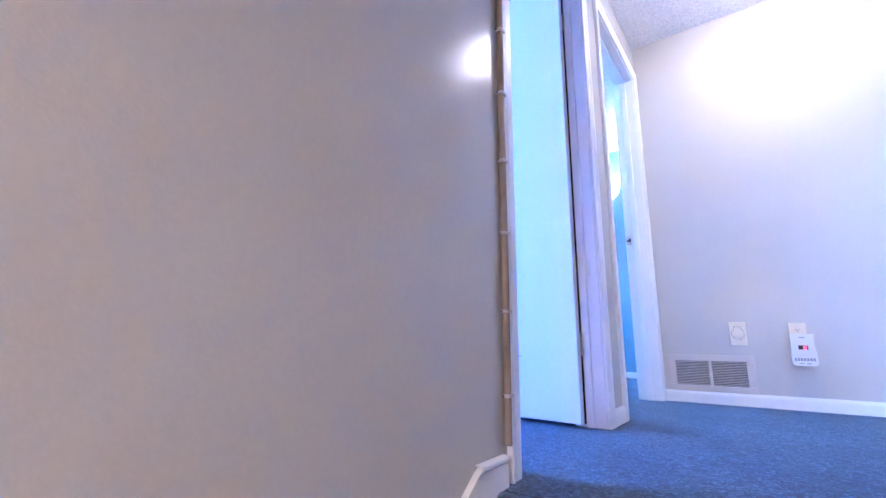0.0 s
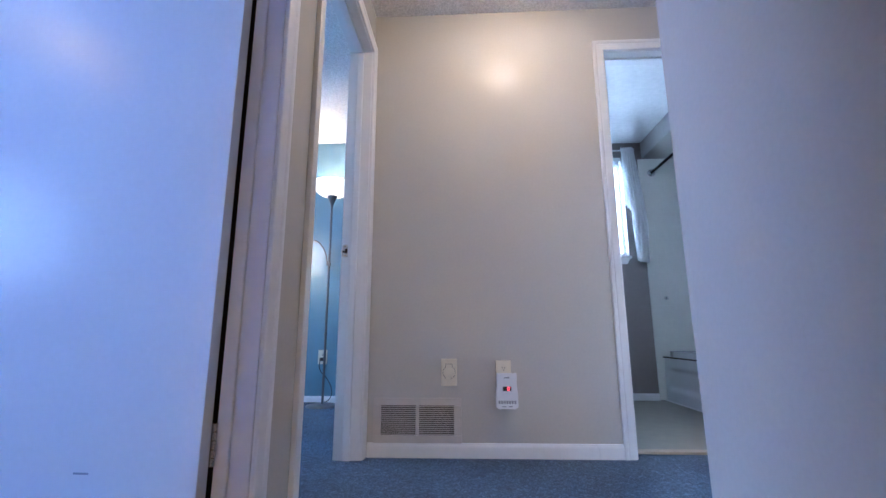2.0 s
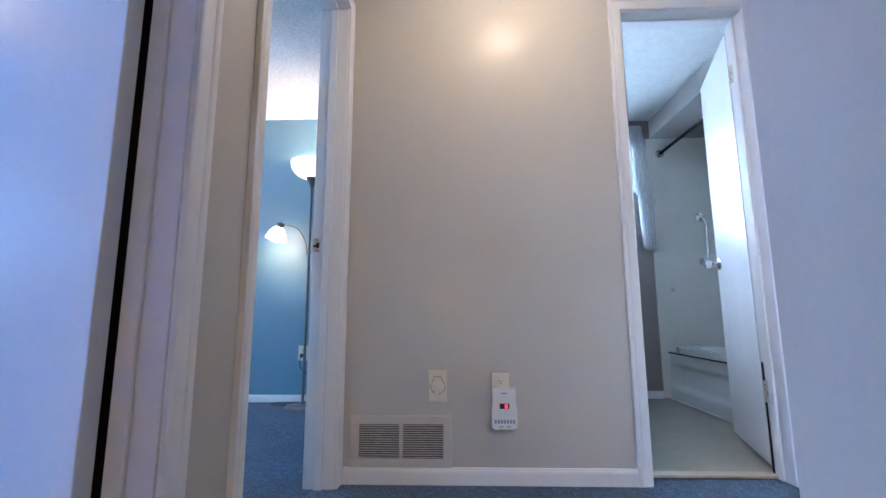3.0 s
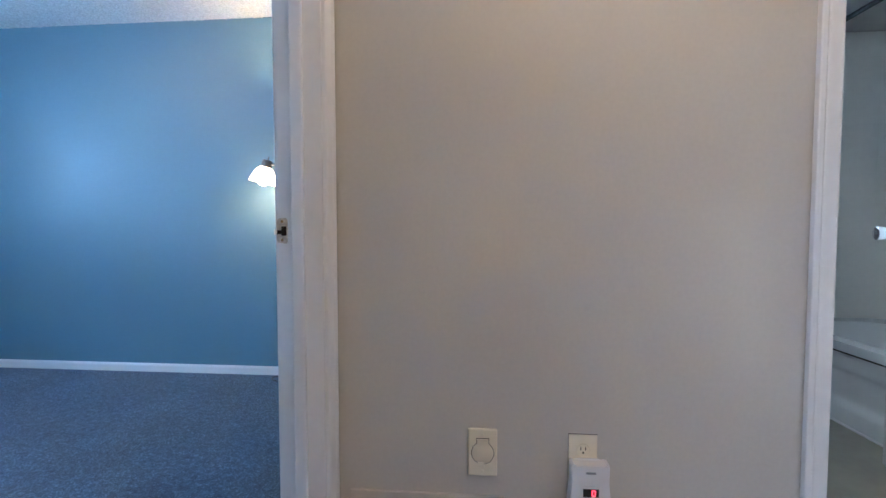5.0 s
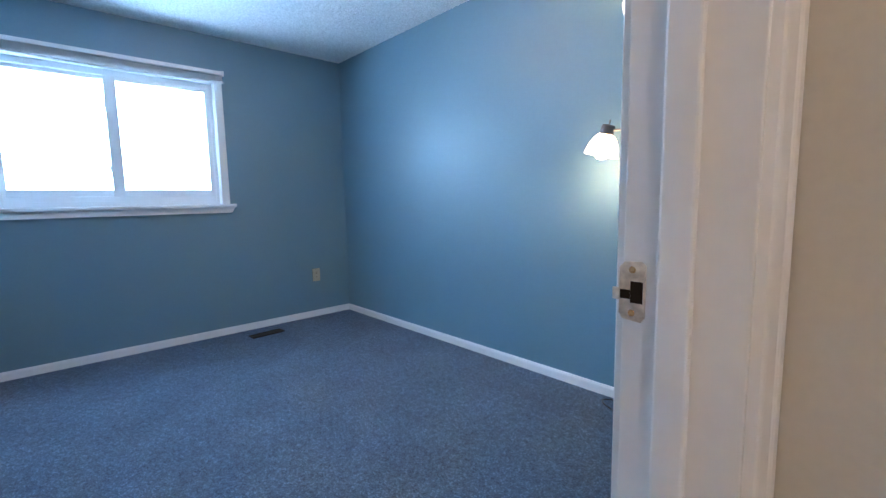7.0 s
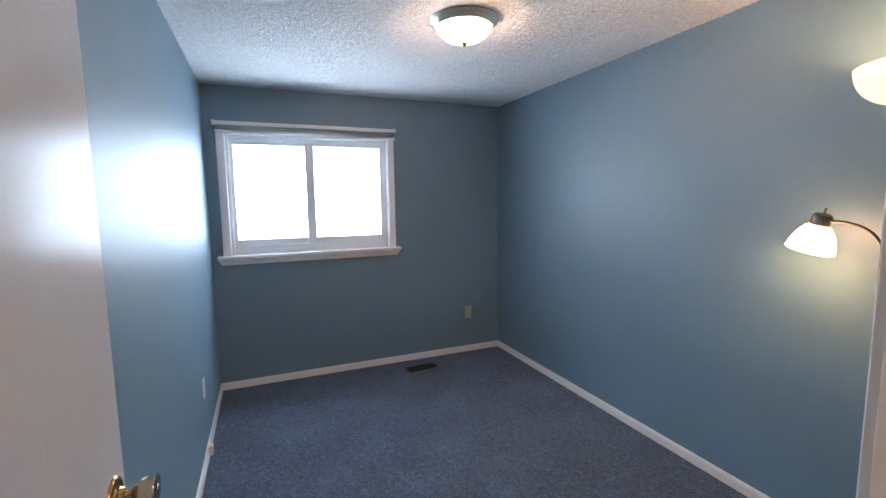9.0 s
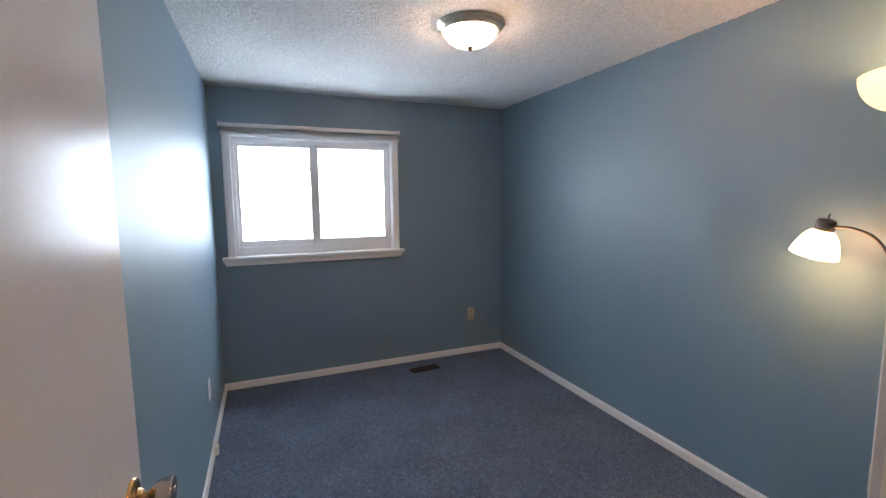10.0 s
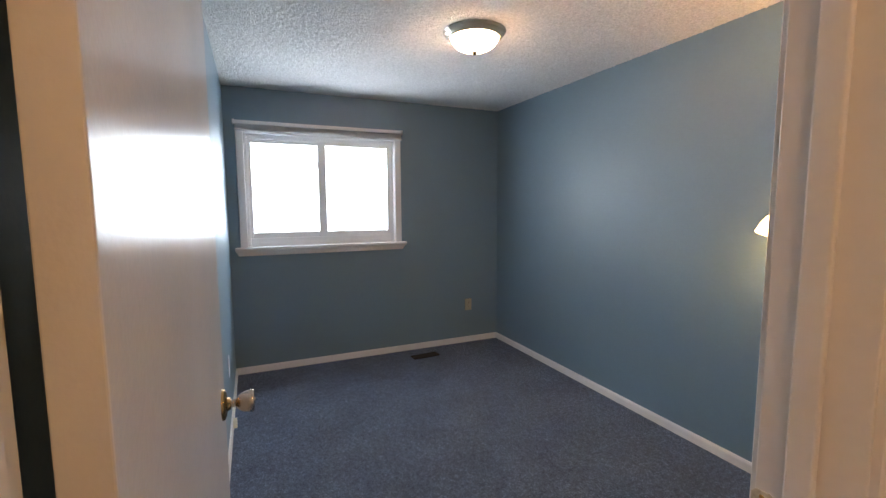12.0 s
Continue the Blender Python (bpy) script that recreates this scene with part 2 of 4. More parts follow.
def smooth_path(pts, per=10):
    pts = [Vector(p) for p in pts]
    out = []
    ext = [2 * pts[0] - pts[1]] + pts + [2 * pts[-1] - pts[-2]]
    for i in range(1, len(ext) - 2):
        p0, p1, p2, p3 = ext[i - 1:i + 3]
        for k in range(per):
            t = k / per
            out.append(0.5 * (2 * p1 + (p2 - p0) * t + (2 * p0 - 5 * p1 + 4 * p2 - p3) * t * t + (3 * p1 - p0 - 3 * p2 + p3) * t ** 3))
    return out + [pts[-1]]


def tube(pts, r, n=10, bm=None, curved=True):
    pts = smooth_path(pts) if curved else [Vector(p) for p in pts]
    b = bmesh.new()
    rings, side = [], None
    for i, p in enumerate(pts):
        d = (pts[min(i + 1, len(pts) - 1)] - pts[max(i - 1, 0)]).normalized()
        if side is None:
            side = d.orthogonal().normalized()
        side = (side - d * side.dot(d)).normalized()
        up = d.cross(side)
        rings.append([b.verts.new(p + r * (math.cos(2 * math.pi * k / n) * side + math.sin(2 * math.pi * k / n) * up)) for k in range(n)])
    for a, c in zip(rings, rings[1:]):
        for k in range(n):
            b.faces.new((a[k], a[(k + 1) % n], c[(k + 1) % n], c[k]))
    b.faces.new(rings[0])
    b.faces.new(rings[-1])
    return join(bm, b) if bm else b


def prism(poly, axis, a, c):
    """A polygon of (u, v) pairs pushed along an axis from a to c. x: (y, z); y: (x, z); z: (x, y)."""
    def at(u, v, w):
        return {"x": (w, u, v), "y": (u, w, v), "z": (u, v, w)}[axis]
    b = bmesh.new()
    v0 = [b.verts.new(at(u, v, a)) for u, v in poly]
    v1 = [b.verts.new(at(u, v, c)) for u, v in poly]
    b.faces.new(v0)
    b.faces.new(v1)
    for k in range(len(poly)):
        q = (k + 1) % len(poly)
        b.faces.new((v0[k], v0[q], v1[q], v1[k]))
    return b


def wall(name, x0, y0, z0, x1, y1, z1, mat, label):
    return tagged(part(name, cuboid(x0, y0, z0, x1, y1, z1), mat), label, "wall", kind="structure")


# ---------- plan ----------
H = 2.317          # ceiling
XW = -3.605        # bedroom window wall
YR = 1.605         # bedroom long wall
YL = -0.863        # bedroom wall behind its door
TH = 0.115         # inner wall thickness
BED0, BED1 = -0.830, -0.067    # bedroom doorway along the hall wall
D10, D11 = -1.858, -1.120      # side room doorway
BA0, BA1 = 1.246, 1.790        # bathroom doorway along the end wall
DH = 2.045                     # head of the doorways
STAIR = -1.985                 # edge of the top step
XR = 0.945                     # stair wall opposite
YB = 1.755                     # bathroom far wall

# ---------- floors and ceilings ----------
tagged(part("floor", cuboid(-3.85, STAIR + .02, -.25, 2.75, YR + .15, 0), CARPET), "dark blue cut-pile carpet with lighter flecks", "carpet", kind="structure")
tagged(part("floor_room", cuboid(-3.85, -4.5, -.25, -TH / 2, STAIR + .018, -.001), CARPET), "dark blue carpet in the side room", "carpet", kind="structure")


def popcorn_ceiling(name, x0, y0, x1, y1, rough, seed):
    """A slab whose underside is sprayed with real lumps over the rectangle rough (x0, y0, x1, y1)."""
    rng = np.random.default_rng(seed)
    nx, ny = int((rough[2] - rough[0]) / .0085), int((rough[3] - rough[1]) / .0085)
    gx, gy = np.meshgrid(np.linspace(rough[0], rough[2], nx), np.linspace(rough[1], rough[3], ny))
    lump = .0012 + .0030 * rng.random((ny, nx)) ** 2 + .0050 * rng.random((ny, nx)) ** 7
    gx[1:-1, 1:-1] += rng.uniform(-.0026, .0026, (ny - 2, nx - 2))
    gy[1:-1, 1:-1] += rng.uniform(-.0026, .0026, (ny - 2, nx - 2))
    grid = np.stack([gx.ravel(), gy.ravel(), H - lump.ravel()], axis=1)
    k = np.arange(nx * ny).reshape(ny, nx)
    quads = np.stack([k[:-1, :-1].ravel(), k[1:, :-1].ravel(), k[1:, 1:].ravel(), k[:-1, 1:].ravel()], axis=1) + 8
    box = [(x, y, z) for z in (H, H + .12) for x, y in ((x0, y0), (x1, y0), (x1, y1), (x0, y1))]
    sides = [(0, 3, 2, 1), (4, 5, 6, 7), (0, 1, 5, 4), (1, 2, 6, 5), (2, 3, 7, 6), (3, 0, 4, 7)]
    me = bpy.data.meshes.new(name)
    me.from_pydata(box + grid.tolist(), [], sides + quads.tolist())
    me.polygons.foreach_set("use_smooth", [False] * 6 + [True] * len(quads))
    me.materials.append(POPCORN)
    return tagged(new(name, me), "white textured popcorn ceiling", "ceiling", kind="structure")


popcorn_ceiling("ceiling", -.06, -5.3, 2.75, .06, (.0, -1.6, 2.75, 0), 3)
popcorn_ceiling("ceiling_bedroom", -3.85, -5.3, -.0605, YR + .15, (XW, YL, -TH, YR), 4)
tagged(part("ceiling_bathroom", cuboid(-.058, .062, H, 3.05, YB + .2, H + .12), FLATCEIL), "smooth white bathroom ceiling", "ceiling", kind="structure")

# ---------- hall walls ----------
B = "beige eggshell painted wall"
wall("wall_north", 0, 0, 0, BA0 - .018, .115, H, BEIGE, B)
wall("wall_north_head", BA0 - .018, 0, DH + .018, BA1 + .018, .115, H, BEIGE, B)
wall("wall_north_end", BA1 + .018, 0, 0, 2.75, .115, H, BEIGE, B)
wall("wall_west_corner", -.06, BED1 + .018, 0, 0, .115, H, BEIGE, B)
wall("wall_west_head", -.06, BED0 - .018, DH + .018, 0, BED1 + .018, H, BEIGE, B)
wall("wall_west_pier", -.06, D11 + .018, 0, 0, BED0 - .018, H, BEIGE, B)
wall("wall_west_head_2", -.06, D10 - .018, DH + .018, 0, D11 + .018, H, BEIGE, B)
wall("wall_stair_west", -.06, -5.2, -2.4, 0, D10 - .018, H, BEIGE, B)
wall("wall_stair_east", XR, -5.2, -2.4, XR + .11, -1.19, H, BEIGE, B)
# unseen opening, cut to let added fill light into the hall
HX0, HX1, HZ0, HZ1 = 1.56, 1.94, .16, 1.06
wall("wall_hall_south", XR + .11, -1.30, 0, HX0, -1.19, H, BEIGE, B)
wall("wall_hall_south_2", HX1, -1.30, 0, 2.75, -1.19, H, BEIGE, B)
wall("wall_hall_south_under", HX0, -1.30, 0, HX1, -1.19, HZ0, BEIGE, B)
wall("wall_hall_south_over", HX0, -1.30, HZ1, HX1, -1.19, H, BEIGE, B)
wall("wall_hall_east", 2.75, -1.30, 0, 2.85, .115, H, BEIGE, B)
wall("wall_stair_end", -.06, -5.3, -2.4, XR + .11, -5.2, H, BEIGE, B)

# unseen ceiling and header, added around the landing fill lamp
LOWCEIL = 1.05
tagged(part("ceiling_lower", cuboid(-.05, -5.2, LOWCEIL, XR + .05, -4.1, LOWCEIL + .12), POPCORN), "unseen white textured ceiling added over the lower landing", "ceiling", kind="structure")
wall("wall_unseen_header", -.0005, -4.2, LOWCEIL + .12, XR + .0005, -4.1, H, BEIGE, B)

# bedroom side skins of the hall wall, and the bedroom
U = "blue eggshell painted wall"
wall("wall_bedroom_east", -TH, BED1 + .018, 0, -.0605, YR, H, BLUE, U)
wall("wall_bedroom_head", -TH, BED0 - .018, DH + .018, -.0605, BED1 + .018, H, BLUE, U)
wall("wall_bedroom_north", XW - .15, YR, 0, -.0605, YR + .1, H, BLUE, U)
wall("wall_bedroom_south", XW, YL - .05, 0, -.0605, YL, H, BLUE, U)
WY0, WY1, WZ0, WZ1 = -.730, .524, 1.047, 1.970
wall("wall_window_left", XW - .15, YL - .05, 0, XW, WY0, H, BLUE, U)
wall("wall_window_right", XW - .15, WY1, 0, XW, YR, H, BLUE, U)
wall("wall_window_under", XW - .15, WY0, 0, XW, WY1, WZ0, BLUE, U)
wall("wall_window_over", XW - .15, WY0, WZ1, XW, WY1, H, BLUE, U)

# side room
L = "lavender blue painted wall of the side room"
wall("wall_room_north", XW, YL - .112, 0, -TH, YL - .052, H, ROOM_BLUE, L)
wall("wall_room_pier", -TH, D11 + .018, 0, -.0605, YL - .052, H, ROOM_BLUE, L)
wall("wall_room_head", -TH, D10 - .018, DH + .018, -.0605, D11 + .018, H, ROOM_BLUE, L)
wall("wall_room_east", -TH, -4.5, 0, -.0605, D10 - .018, H, ROOM_BLUE, L)
wall("wall_room_south", XW - .15, -4.6, 0, -.0605, -4.5, H, ROOM_BLUE, L)
RY0, RY1 = -3.85, -2.35
wall("wall_room_window_a", XW - .15, -4.5, 0, XW, RY0, H, ROOM_BLUE, L)
wall("wall_room_window_b", XW - .15, RY1, 0, XW, YL - .052, H, ROOM_BLUE, L)
wall("wall_room_window_c", XW - .15, RY0, 0, XW, RY1, .85, ROOM_BLUE, L)
wall("wall_room_window_d", XW - .15, RY0, 2.0, XW, RY1, H, ROOM_BLUE, L)

# bathroom
T = "taupe painted bathroom wall"
BWX0, BWX1, BWZ0, BWZ1 = 1.15, 1.958, 1.235, 2.178
wall("wall_bath_west", .3, .1155, 0, .4, YB, H, TAUPE, T)
wall("wall_bath_under", .4, YB, 0, 3.05, YB + .12, BWZ0, TAUPE, T)
wall("wall_bath_over", .4, YB, BWZ1, 3.05, YB + .12, H, TAUPE, T)
wall("wall_bath_left", .4, YB, BWZ0, BWX0, YB + .12, BWZ1, TAUPE, T)
wall("wall_bath_right", BWX1, YB, BWZ0, 3.05, YB + .12, BWZ1, TAUPE, T)
wall("wall_bath_east", 2.93, .1155, 0, 3.05, YB, H, TAUPE, T)
wall("wall_bath_entry", .4, .1155, 0, BA0 - .018, .125, H, TAUPE, T)
wall("wall_bath_entry_right", BA1 + .018, .1155, 0, 2.93, .125, H, TAUPE, T)
wall("bulkhead", 2.145, .1255, 2.155, 2.93, YB, H - .002, GREIGE, "beige painted bulkhead over the bathtub")
tagged(part("floor_bathroom", cuboid(.4, .12, .002, 2.93, YB, .008), TILE), "pale grey-green sheet vinyl floor", "floor", kind="structure")
tagged(part("threshold", cuboid(BA0, .085, .001, BA1, .135, .014, .003), THRESHOLD), "beige threshold strip between carpet and vinyl", "threshold", kind="structure")

# ---------- stairs ----------
stairs = thing("stairs", pose(0, 0, 0), "carpeted stairs descending between beige walls", "stairs", kind="structure")
for k in range(8):
    y1 = STAIR - .25 * k + (.02 if k == 0 else 0)
    z = -.185 * (k + 1)
    part("step", cuboid(.001, y1 - .27, z - .2, XR - .001, y1, z, .008), CARPET, stairs)
part("nosing", cuboid(.001, STAIR - .012, -.04, XR - .001, STAIR + .022, -.0005, .008), CARPET, stairs)
tagged(part("floor_lower", cuboid(-.05, -5.2, -1.75, XR + .05, -3.9, -1.665), CARPET), "dark blue carpet on the lower landing", "carpet", kind="structure")
for side, x0, x1 in (("skirt_west", .0005, .016), ("skirt_east", XR - .016, XR - .0005)):
    y = -1.942 if side == "skirt_west" else STAIR
    poly = [(y, .0), (y, .058), (y - .010, .064), (y - .105, .064), (y - .125, .054), (-4.05, -1.40), (-4.05, -1.66), (y - .05, -.18)]
    tagged(part(side, prism(poly, "x", x0, x1), TRIM), "white painted stair skirting board with worn top edge", "skirting", kind="structure")

cap = part("skirt_cap", prism([(.0165, .040), (.0165, .053), (.0205, .058), (.0205, .064), (.017, .068), (.0015, .068), (.0015, .0655), (.0160, .0648)], "y", -2.062, -1.945), TRIM)
tagged(cap, "white moulded cap of the stair skirting", "skirting", kind="structure")

# ---------- doorway trim ----------
PROFILE = ((0, 0), (0, .0085), (.0025, .0105), (.006, .0115), (.031, .0130), (.0345, .0128), (.037, .0110), (.0395, .0132), (.043, .0150), (.053, .0160), (.056, .0145), (.056, 0))


def casing_piece(a0, a1, z0, z1, which, face, out, axis):
    """One mitred leg or head of a casing round the opening a0..a1; axis: the way the opening runs; face, out: wall plane and its outward sign."""
    b = bmesh.new()
    rows = []
    for w, d in PROFILE:
        if which == "low":
            ends = ((a0 - w, z0), (a0 - w, z1 + w))
        elif which == "high":
            ends = ((a1 + w, z0), (a1 + w, z1 + w))
        else:
            ends = ((a0 - w, z1 + w), (a1 + w, z1 + w))
        p = face + out * d
        rows.append([b.verts.new((a, p, z) if axis == "x" else (p, a, z)) for a, z in ends])
    for r, s in zip(rows, rows[1:] + rows[:1]):
        b.faces.new((r[0], r[1], s[1], s[0]))
    b.faces.new([r[0] for r in rows])
    b.faces.new([r[1] for r in rows])
    return b


def doorway(name, a0, a1, axis, hall_face, back_face, hall_out, stop_at, stop_w, label, high_leg=True, back=True):
    """Jamb lining, stops and casings of a doorway in a wall between hall_face and back_face."""
    t = thing(name, pose(0, 0, 0), label, "door frame", kind="structure")
    lo, hi = sorted((hall_face, back_face))

    def slab(a, b2, p0, p1, z0, z1, nm, bevel=.0015):
        if axis == "x":
            part(nm, cuboid(a, p0, z0, b2, p1, z1, bevel), TRIM, t)
        else:
            part(nm, cuboid(p0, a, z0, p1, b2, z1, bevel), TRIM, t)
    slab(a0 - .0175, a0, lo, hi, 0.001, DH, "jamb")
    slab(a1, a1 + .0175, lo, hi, 0.001, DH, "jamb")
    slab(a0 - .0175, a1 + .0175, lo, hi, DH, DH + .0175, "head_jamb")
    s0, s1 = sorted((stop_at, stop_at + stop_w))
    slab(a0, a0 + .011, s0, s1, 0.001, DH, "stop", .003)
    slab(a1 - .011, a1, s0, s1, 0.001, DH, "stop", .003)
    slab(a0 + .0115, a1 - .0115, s0, s1, DH - .011, DH, "head_stop", .003)
    for face, out in ((hall_face, hall_out), (back_face, -hall_out))[:2 if back else 1]:
        part("casing_leg", casing_piece(a0 - .006, a1 + .006, .001, DH + .006, "low", face, out, axis), TRIM, t)
        part("casing_leg", casing_piece(a0 - .006, a1 + .006, .001, DH + .006, "high", face, out, axis), TRIM, t)
        part("casing_head", casing_piece(a0 - .006, a1 + .006, .001, DH + .006, "head", face, out, axis), TRIM, t)
    return t


bed_frame = doorway("door_frame_1", BED0, BED1, "y", 0, -TH, 1, -.045, -.032, "white painted bedroom door frame with moulded casing", back=False)
room_frame = doorway("door_frame_2", D10, D11, "y", 0, -TH, 1, -.045, -.032, "white painted side room door frame with moulded casing")
bath_frame = doorway("door_frame_3", BA0, BA1, "x", 0, .125, -1, .055, .030, "white painted bathroom door frame with moulded casing")
part("casing_leg", casing_piece(BED0 - .006, BED1 + .006, .001, DH + .006, "high", -TH, -1, "y"), TRIM, bed_frame)

# strike plate on the bedroom jamb
b = prism([(-.1175, .932), (-.114, .926), (-.094, .924), (-.0905, .929), (-.0905, .984), (-.095, .988), (-.112, .987), (-.1175, .981)], "y", BED1 - .0025, BED1 - .0002)
strike = part("strike_plate", b, WORN, bed_frame, "worn paint-smeared strike plate")
part("latch_hole", cuboid(-.1055, BED1 - .0032, .944, -.0925, BED1 - .0022, .967, .0005), BRONZE, strike)
part("lip_notch", cuboid(-.1178, BED1 - .0030, .9475, -.1056, BED1 - .0022, .9575, .0004), BRONZE, strike)
part("strike_lip", cuboid(-.124, BED1 - .0052, .946, -.1165, BED1 - .0012, .959, .001), WORN, strike)
for z in (.933, .979):
    part("screw", lathe([(0, .0012), (.003, .001), (.0038, 0)], Matrix.Translation((-.104, BED1 - .0024, z)) @ Matrix.Rotation(radians(90), 4, "X"), 10), BRASS, strike)


# ---------- doors ----------
def knob_set(leaf, x, z, y_face, out, metal, rose_metal, big=1.0):
    """A tulip knob on a round rose, standing off the leaf along out * y."""
    m = Matrix.Translation((x, y_face, z)) @ Matrix.Rotation(radians(-90 * out), 4, "X") @ Matrix.Diagonal((1 + (big - 1) * .3, 1 + (big - 1) * .3, big, 1))
    k = part("knob", lathe([(0, .075), (.0235, .075), (.0258, .0738), (.0262, .0715), (.0255, .061), (.0235, .051), (.0195, .042), (.0145, .036), (.0105, .033), (.0085, .030), (.0085, .008)], m), metal, leaf, smooth=True)
    part("rose", lathe([(.0085, .020), (.013, .019), (.015, .014), (.017, .0115), (.026, .010), (.0335, .007), (.036, .003), (.036, 0)], m), rose_metal, k, smooth=True)
    part("keyhole_button", lathe([(0, .0775), (.006, .077), (.007, .075)], m, 14), metal, k, smooth=True)


def hinge(leaf, z, x_pin, y_pin, into_x, metal):
    """Butt hinge: two leaves and a five-knuckle barrel, pin upright at x_pin, y_pin."""
    h = part("hinge", cuboid(x_pin + .004, y_pin - .0015, z - .045, x_pin + .034, y_pin + .0005, z + .045), metal, leaf)
    for k in range(5):
        part("knuckle", lathe([(0, -.0085), (.0048, -.0085), (.0055, -.008), (.0055, .008), (.0048, .0085), (0, .0085)], Matrix.Translation((x_pin, y_pin, z - .036 + .018 * k)), 12), metal, h, smooth=True)
    return h


def flat_door(name, hinge_at, angle, width, thick, label, knob_face, metal, rose_metal, height=2.02, lift=.018, knob_z=.945, big=1.0):
    """A flush slab door. Local x runs from the hinge edge, local y across its thickness."""
    d = thing(name, pose(hinge_at[0], hinge_at[1], lift, 0, 0, angle), label, "door", kind="structure")
    leaf = part("leaf", cuboid(0, 0, 0, width, thick, height, .0018), DOORPAINT, d)
    zk = knob_z - lift
    for f in knob_face:
        knob_set(leaf, width - .062, zk, max(thick, 0) if f > 0 else min(thick, 0), f, metal, rose_metal, big)
    part("latch_plate", cuboid(width - .0006, thick / 2 - .012, zk - .028, width + .0012, thick / 2 + .012, zk + .028), rose_metal, leaf)
    return d, leaf


# bedroom door, folded back beside the blue wall
door_1, leaf_1 = flat_door("door_1", (-.131, -.821), 180 - 1.25, .774, -.035, "white gloss flush bedroom door standing wide open", (-1,), NICKEL, BRASS, knob_z=.928, big=.9)
# side room door, folded back into the side room
door_2, leaf_2 = flat_door("door_2", (-.080, -1.181), 180 - 2.9, .772, -.035, "white gloss flush door standing wide open, scuffed low down", (1, -1), NICKEL, NICKEL, big=.78)
for z in (.30, 1.78):
    hinge(leaf_1, z, -.004, .0, 1, NICKEL)
    hinge(leaf_2, z, -.004, -.040, 1, NICKEL)
part("scuff", cuboid(.245, .0002, .245, .28, .0009, .249), GREYPRINT, leaf_2, "short grey scuff mark")
# bathroom door
door_3, leaf_3 = flat_door("door_3", (1.803, .153), 71.4, .580, -.035, "white flush bathroom door standing open inwards", (1, -1), CHROME, CHROME, lift=.03, height=2.0)
for z in (.31, 1.76):
    h = part("hinge", cuboid(-.0016, -.032, z - .045, .0004, -.004, z + .045, .0004), NICKEL, leaf_3, "worn nickel hinge")
    for k in range(5):
        part("knuckle", lathe([(0, -.0085), (.0048, -.0085), (.0055, -.008), (.0055, .008), (.0048, .0085), (0, .0085)], Matrix.Translation((-.004, -.0385, z - .036 + .018 * k)), 12), NICKEL, h, smooth=True)
    for dz in (-.028, 0, .028):
        part("screw", lathe([(0, .0012), (.003, .001), (.0038, 0)], Matrix.Translation((-.0016, -.018, z + dz)) @ Matrix.Rotation(radians(-90), 4, "Y"), 10), BRASS, h)

# jamb leaves of the bathroom hinges, and hinge-gap shade painted beside the lower one
for z in (.34, 1.79):
    h = part("hinge_leaf", cuboid(BA1 - .0022, .090, z - .045, BA1 - .0002, .1235, z + .045, .0004), WORN, bath_frame, "paint-smeared hinge leaf")
    for dz in (-.028, 0, .028):
        part("screw", lathe([(0, .0012), (.003, .001), (.0038, 0)], Matrix.Translation((BA1 - .0022, .104 + (.008 if dz else 0), z + dz)) @ Matrix.Rotation(radians(-90), 4, "Y"), 10), BRASS, h)
part("gap_shade", cuboid(BA1 - .0014, .1120, .012, BA1 - .0001, .1248, .46), BRONZE, bath_frame, "dark strip on the jamb standing for shade in the hinge gap")

# shade of the gap behind the side room door, laid on as a dark strip
part("gap_shade", cuboid(-.1135, D11 - .0014, .012, -.0775, D11 - .0001, DH - .012), BRONZE, room_frame, "dark strip on the jamb standing for shade in the hinge gap")

# ---------- baseboards ----------
BASE = ((0, 0), (.013, 0), (.013, .046), (.0115, .053), (.008, .058), (.0065, .063), (0, .064))


def baseboard(p, q, side, mat=TRIM, label="white painted baseboard", cut0=0.0, cut1=0.0, tall=1.0):
    """A moulded board along the wall from p to q, standing off towards side (a unit x, y pair). cut: slanted ends."""
    p, q, s = Vector((*p, 0)), Vector((*q, 0)), Vector((*side, 0))
    d = (q - p).normalized()
    b = bmesh.new()
    rows = [[b.verts.new(p + s * w + d * cut0 * w / .013 + Vector((0, 0, z * tall + .001))), b.verts.new(q + s * w + d * cut1 * w / .013 + Vector((0, 0, z * tall + .001)))] for w, z in BASE]
    for r, t in zip(rows, rows[1:] + rows[:1]):
        b.faces.new((r[0], r[1], t[1], t[0]))
    b.faces.new([r[0] for r in rows])
    b.faces.new([r[1] for r in rows])
    return tagged(part("baseboard", b, mat), label, "baseboard", kind="structure")


baseboard((.018, 0), (1.052, 0), (0, -1), cut1=.02)
baseboard((1.054, 0), (BA0 - .063, 0), (0, -1), cut0=.02)
baseboard((BA1 + .063, 0), (2.75, 0), (0, -1))
baseboard((0, D11 + .063), (0, BED0 - .063), (1, 0))
baseboard((XR, STAIR), (XR, -1.177), (-1, 0))
baseboard((XR - .013, -1.19), (2.75, -1.19), (0, 1))
baseboard((XW, YR), (-TH, YR), (0, -1), cut0=.013, tall=.86)
baseboard((XW, YL), (XW, YR), (1, 0), cut0=.013, cut1=-.013, tall=.86)
baseboard((XW, YL), (-.16, YL), (0, 1), cut0=.013, tall=.86)
baseboard((-TH, BED1 + .063), (-TH, YR), (-1, 0), tall=.86)
baseboard((.4, YB), (2.10, YB), (0, -1))
baseboard((XW, YL - .112), (-.16, YL - .112), (0, -1))


